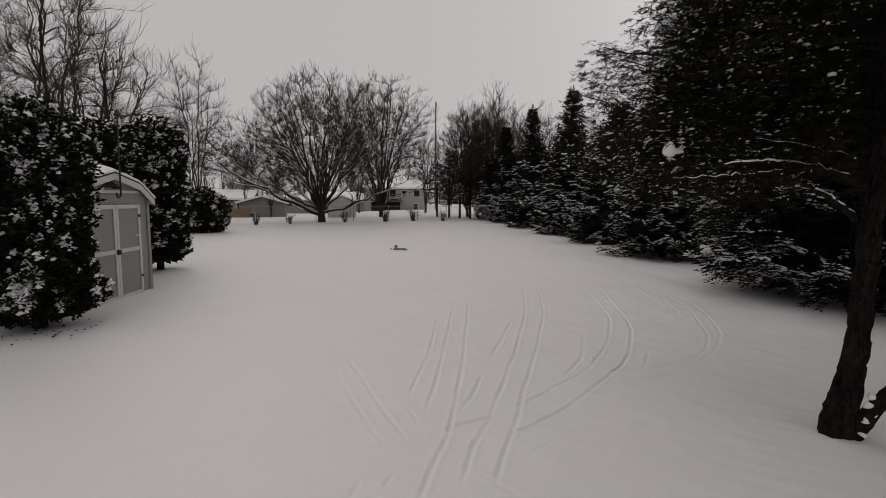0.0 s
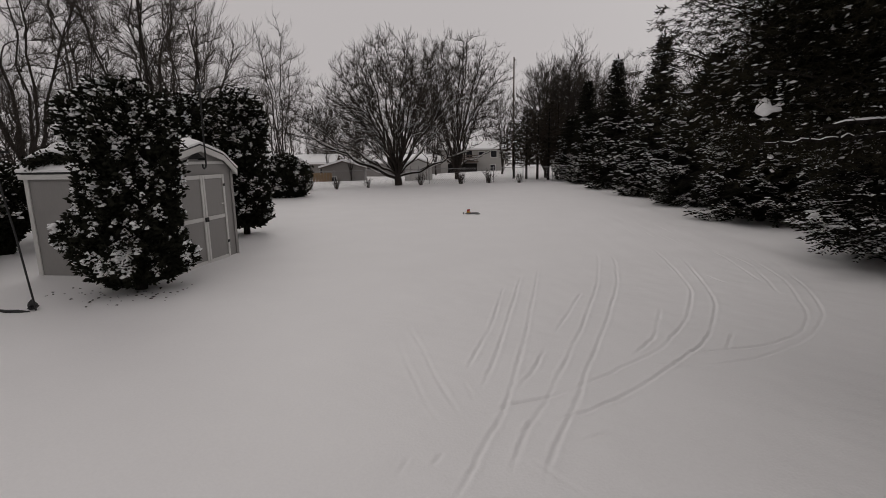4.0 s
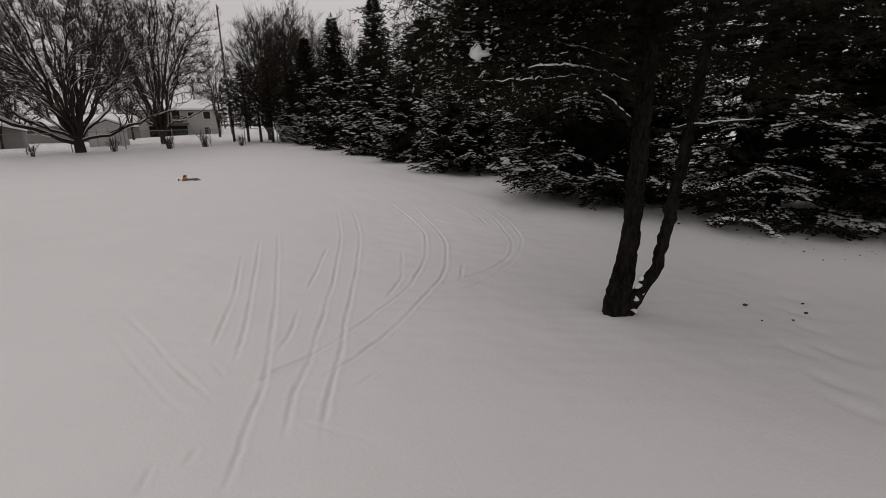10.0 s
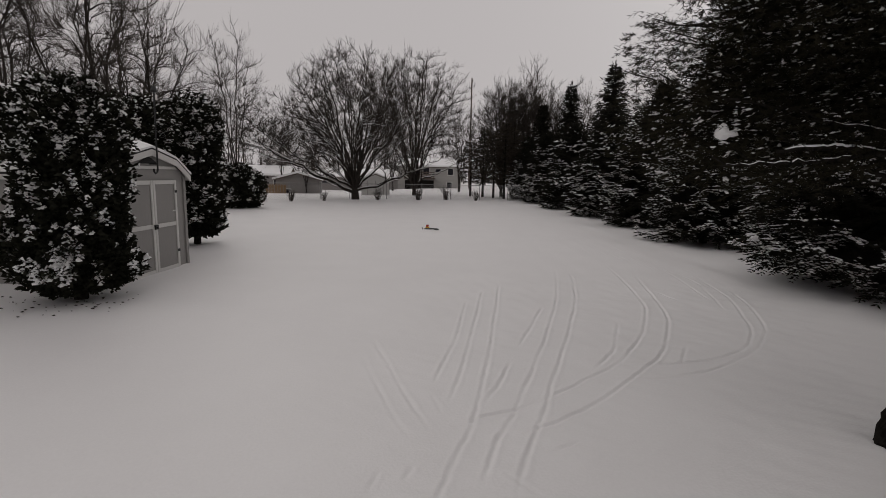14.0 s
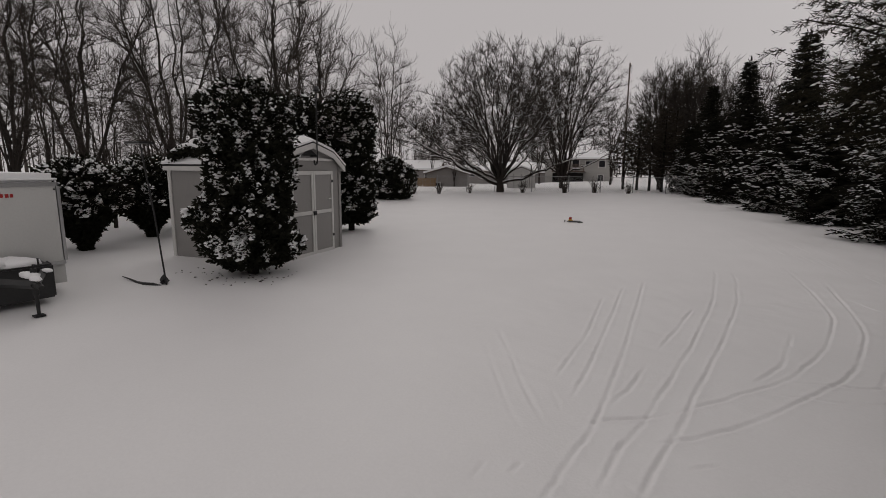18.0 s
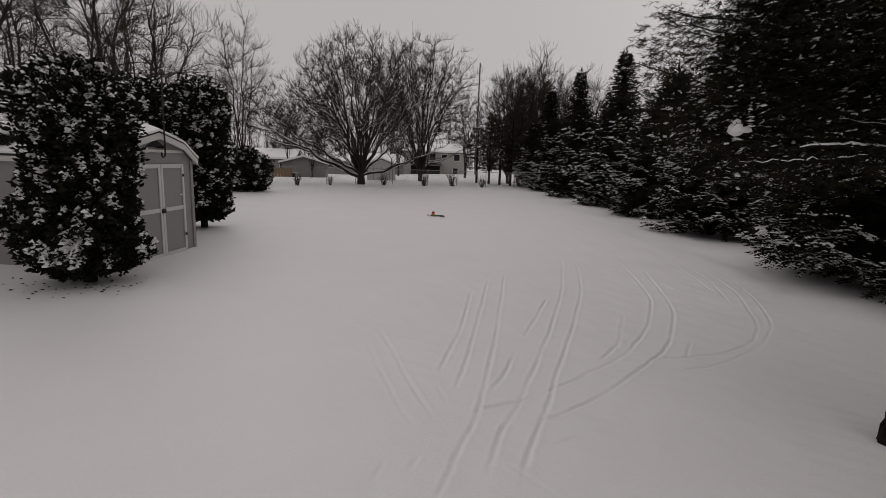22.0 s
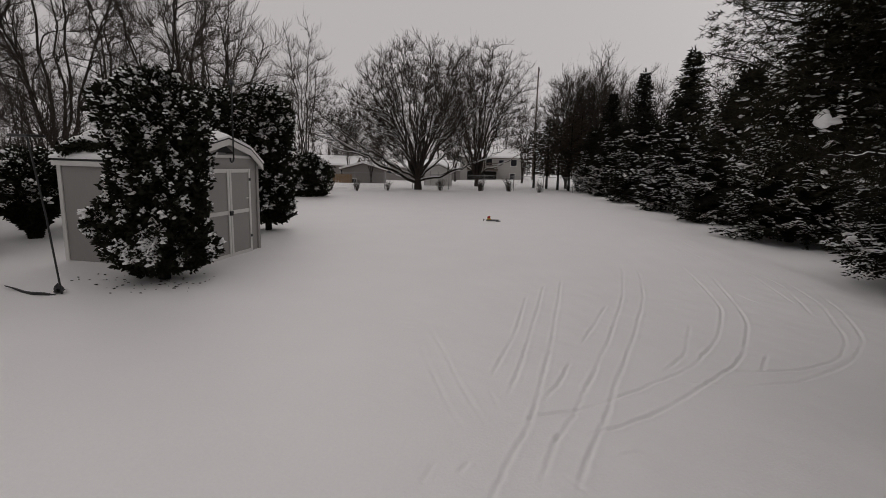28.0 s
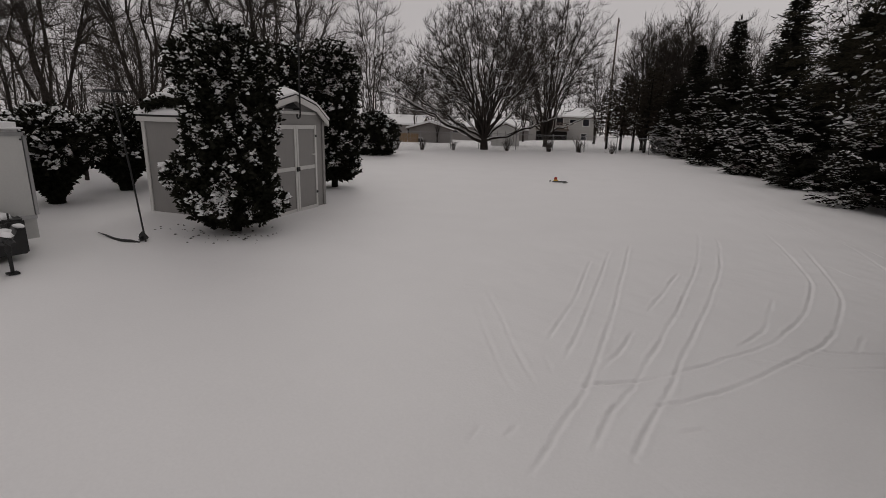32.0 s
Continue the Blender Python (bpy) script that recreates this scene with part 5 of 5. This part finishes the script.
# ---- the racing craft ----
def craft():
    t = thing("model_boat", "small radio-controlled racing craft with outrigger floats, red fin and yellow cowl", "toy boat", at=on(-1.2, 16.2, -70) @ Matrix.Scale(0.7, 4))

    def hull(length, w, h, x, y, z):
        g = Geo()
        s = np.array([0, 0.08, 0.3, 0.7, 0.9, 1.0])
        rings = []
        for f, a in zip(s, (0.55, 0.9, 1.0, 0.95, 0.6, 0.08)):
            for u, v in ((-1, 0), (-0.7, 1), (0.7, 1), (1, 0), (0.6, -0.7), (-0.6, -0.7)):
                rings.append((x + w * a * u, y + length * f, z + h * (v * a + (0.5 if f > 0.8 else 0) * (f - 0.8) * 4)))
        k, i = np.meshgrid(np.arange(5), np.arange(6), indexing="ij")
        j = (i + 1) % 6
        g.add(rings, [np.stack([k * 6 + i, k * 6 + j, (k + 1) * 6 + j, (k + 1) * 6 + i], -1).reshape(-1, 4), np.array([[5, 4, 3, 2, 1, 0]]), np.array([[30, 31, 32, 33, 34, 35]])])
        return g

    part("hull", hull(0.68, 0.055, 0.04, 0, -0.34, 0.05), SILVER, t)
    for x in (-0.25, 0.25):
        part("float", hull(0.27, 0.032, 0.028, x, 0.06, 0.035), SILVER, t)
    for y in (0.12, 0.24):
        part("boom", Geo().tube([(-0.25, y, 0.055), (0.25, y, 0.055)], 0.008, 8), ALU, t)
    bevelled(Geo().prism([(-0.30, 0.085), (-0.08, 0.085), (-0.12, 0.15), (-0.26, 0.15)], -0.04, 0.04, "x"), "cowl", YELLOW, t, 0.012)
    bevelled(Geo().prism([(-0.28, 0.151), (-0.14, 0.151), (-0.12, 0.25), (-0.25, 0.25)], -0.03, 0.03, "x"), "fin", RED, t, 0.012)
    part("rudder", Geo().tube([(0, -0.36, 0.06), (0, -0.44, 0.09)], 0.008, 6).box((-0.004, -0.47, 0.02), (0.004, -0.43, 0.12)), DARKMETAL, t)


craft()


# ---- far yard: small shed, houses, pole ----
def gabled(name, label, category, at, w, d, h, rise, mat, windows=(), ridge="y", extra=None, snow=0.18, over=0.3):
    """A building w wide (x) and d deep (y), its front at y = 0 facing the lawn."""
    t = thing(name, label, category, "", at)
    if ridge == "x":
        out = [(0, -0.6), (d, -0.6), (d, h), (d / 2, h + rise), (0, h)]
        part("wall", Geo().prism(out, 0, w, "x"), mat, t)
        top = [(-over, h - rise * over / (d / 2)), (d / 2, h + rise), (d + over, h - rise * over / (d / 2))]
        part("roof", Geo().prism([(u, v + 0.02) for u, v in top] + [(u, v + 0.12) for u, v in top[::-1]], -over, w + over, "x"), DECKWOOD, t)
        part("snow", Geo().prism([(u, v + 0.124) for u, v in top] + [(u, v + 0.124 + snow) for u, v in top[::-1]], -over, w + over, "x"), CLUMP, t, "snow on the roof")
    else:
        out = [(0, -0.6), (w, -0.6), (w, h), (w / 2, h + rise), (0, h)]
        part("wall", Geo().prism(out, 0, d, "y"), mat, t)
        top = [(-over, h - rise * over / (w / 2)), (w / 2, h + rise), (w + over, h - rise * over / (w / 2))]
        part("roof", Geo().prism([(u, v + 0.02) for u, v in top] + [(u, v + 0.10) for u, v in top[::-1]], -over, d + over, "y"), DECKWOOD, t)
        part("snow", Geo().prism([(u, v + 0.104) for u, v in top] + [(u, v + 0.104 + snow) for u, v in top[::-1]], -over, d + over, "y"), CLUMP, t, "snow on the roof")
    for x, z, ww, hh in windows:
        win = part("window", Geo().box((x - 0.08, -0.06, z - 0.08), (x + ww + 0.08, -0.003, z + hh + 0.08)), WHITEPAINT, t)
        part("pane", Geo().box((x, -0.075, z), (x + ww, -0.0605, z + hh)), GLASS, win)
    return t


small = gabled("storage_shed", "small grey storage shed with a snowy gable roof behind the fence", "shed", on(-9.5, 43.6, 10, 0.1), 2.5, 2.2, 1.42, 0.5, WHITEPAINT, (), "y", snow=0.12, over=0.15)
part("door", Geo().box((0.55, -0.05, 0.0), (1.95, -0.004, 1.35)), WHITEPAINT, small)
for x in (0.0, 0.53, 1.24, 1.95, 2.46):
    part("trim", Geo().box((x, -0.06, 0.0), (x + 0.04, -0.051, 1.38)), TANWALL, small)
house = gabled("house", "pale two-storey house with a snowy roof and a raised deck", "house", on(-11.4, 80.0), 10.3, 8.0, 3.7, 1.2, FARWALL, ((4.2, 2.5, 1.0, 1.1), (6.2, 2.9, 0.9, 0.5), (8.2, 2.5, 0.9, 1.0), (8.1, 0.4, 0.8, 0.9)), "x", snow=0.25)
part("deck", Geo().box((1.4, -2.6, 1.75), (6.2, -0.01, 1.95)), DECKWOOD, house)
# dark box standing for the shade beneath the deck
part("deck_shade", Geo().box((1.5, -2.5, 0.0), (6.1, -2.3, 1.6)), SHADEFILL, house)
for k in range(3):
    part("deck_rail", Geo().box((1.4, -2.6, 2.15 + 0.3 * k), (6.2, -2.52, 2.28 + 0.3 * k)), DECKWOOD, house)
for k in range(5):
    part("deck_post", Geo().box((1.4 + 1.17 * k, -2.62, 1.952), (1.5 + 1.17 * k, -2.5, 3.0)), DECKWOOD, house)
gabled("house", "low house wing with a wide snowy roof", "house", on(-17.5, 81.0), 6.0, 7.0, 1.9, 1.2, TANWALL, ((1.0, 0.8, 0.9, 0.9),), "x", snow=0.25)
gabled("ranch_house", "long low house with a snow-covered roof", "house", on(-31.5, 60.5, 12, 0.2), 8.5, 7.0, 2.1, 1.0, TANWALL, ((4.0, 0.9, 1.3, 0.9), (6.8, 0.9, 0.6, 0.8)), "x", snow=0.25)
gabled("garage", "grey garage with a shallow snowy gable roof", "garage", on(-18.9, 47.5, 14, 0.3), 4.2, 5.5, 1.6, 0.6, TANWALL, ((0.9, 0.2, 0.5, 0.5),), "y", snow=0.2)
gabled("house", "distant low house with a snowy roof", "house", on(-27.0, 84.0, -8), 13.0, 7.0, 2.2, 1.2, TANWALL, ((2.0, 1.2, 1.0, 1.0), (9.0, 1.2, 1.0, 1.0)), "x", snow=0.25)
for x, y in ((-21.5, 45.0), (-19.2, 45.8)):
    t = thing("wood_fence_panel", "low yellow-brown wooden fence panel in the neighbouring yard", "fence", "neighbour fence panels", on(x, y, 18))
    for k in range(7):
        part("board", Geo().box((0.27 * k, 0, -0.1), (0.27 * k + 0.24, 0.03, 0.85)), ORANGEWOOD, t)
    part("rail", Geo().box((0, 0.031, 0.6), (1.86, 0.07, 0.68)), ORANGEWOOD, t)


def utility_pole(x, y, h):
    t = thing("utility_pole", "tall dark wooden utility pole behind the houses", "utility pole", at=on(x, y))
    part("pole", Geo().tube([(0, 0, -0.5), (0, 0, h)], [0.14, 0.1], 10), DECKWOOD, t)
    part("insulator", Geo().tube([(0.15, 0, h - 0.6), (0.15, 0, h - 0.3)], 0.06, 6), DARKMETAL, t)


utility_pole(0.3, 79.5, 17.2)


# ---- leaf litter and crumbs on the snow ----
def litter():
    rng = np.random.RandomState(77)
    g = Geo()
    spots = [(4.2, 2.9, 0.026), (4.0, 2.6, 0.013), (4.5, 2.55, 0.02), (4.7, 2.7, 0.015), (4.25, 2.5, 0.015)]
    for _ in range(90):
        a, r = rng.uniform(0, 2 * np.pi), rng.uniform(0.2, 1.1)
        spots.append((-5.5 + r * math.cos(a), 6.05 + 0.7 * r * math.sin(a), rng.uniform(0.006, 0.02)))
    for _ in range(20):
        spots.append((rng.uniform(6.2, 8.5), rng.uniform(3.0, 6.5), rng.uniform(0.01, 0.03)))
    for x, y, s in spots:
        g.lumps([(x, y, float(lie(x, y)) + 0.012)], [(s, s * rng.uniform(0.4, 1), s * 0.5)], rng)
    tagged(part("leaf_litter", g, LITTER), "dead leaves and bark crumbs scattered on the snow", "leaf litter", kind="stuff")


litter()


def needle_floor():
    # needle litter, strewn also to darken the snow where the spruces shade it
    rng = np.random.RandomState(78)
    n = 600
    t = rng.choice([0, 1], n)
    a, r = rng.uniform(0, 2 * np.pi, n), 2.3 * np.sqrt(rng.uniform(0, 1, n))
    x = np.where(t == 0, 8.3, 9.0) + r * np.cos(a)
    y = np.where(t == 0, 5.3, 2.4) + r * np.sin(a)
    d = rng.standard_normal((n, 3)) * [1, 1, 0.1]
    g = Geo().brushes(np.stack([x, y, lie(x, y) + 0.02], 1), d, rng.uniform(0.015, 0.05, n), rng.uniform(0.002, 0.007, n), 0.4)
    tagged(part("needles_and_shade", g, LITTER), "brown needles and twigs under the spruces, also darkening the snow as shade", "needle litter", kind="stuff")


needle_floor()


# ---- far wood round the horizon ----
def far_wood():
    rng = np.random.RandomState(99)
    g = Geo()
    for _ in range(900):
        a, r = rng.uniform(-1.35, 1.35), rng.uniform(95, 190)
        x, y = r * math.sin(a), r * math.cos(a)
        z, h = float(lie(x, y)), rng.uniform(5, 11)
        g.tube([(x, y, z - 0.5), (x + rng.uniform(-0.5, 0.5), y, z + h * 0.5), (x + rng.uniform(-1, 1), y, z + h)], [0.16, 0.10, 0.03], 3, False)
        n = 16
        f = rng.uniform(0.25, 0.95, n)
        p = np.stack([np.full(n, x), np.full(n, y), z + h * f], 1)
        d = np.stack([rng.uniform(-1, 1, n), rng.uniform(-1, 1, n), rng.uniform(0.3, 1.2, n)], 1)
        g.brushes(p, d, h * 0.3 * rng.uniform(0.5, 1, n), 0.045, 1.0)
    tagged(part("far_wood", g, TWIG), "grey leafless woodland along the horizon", "woods", kind="stuff")


far_wood()
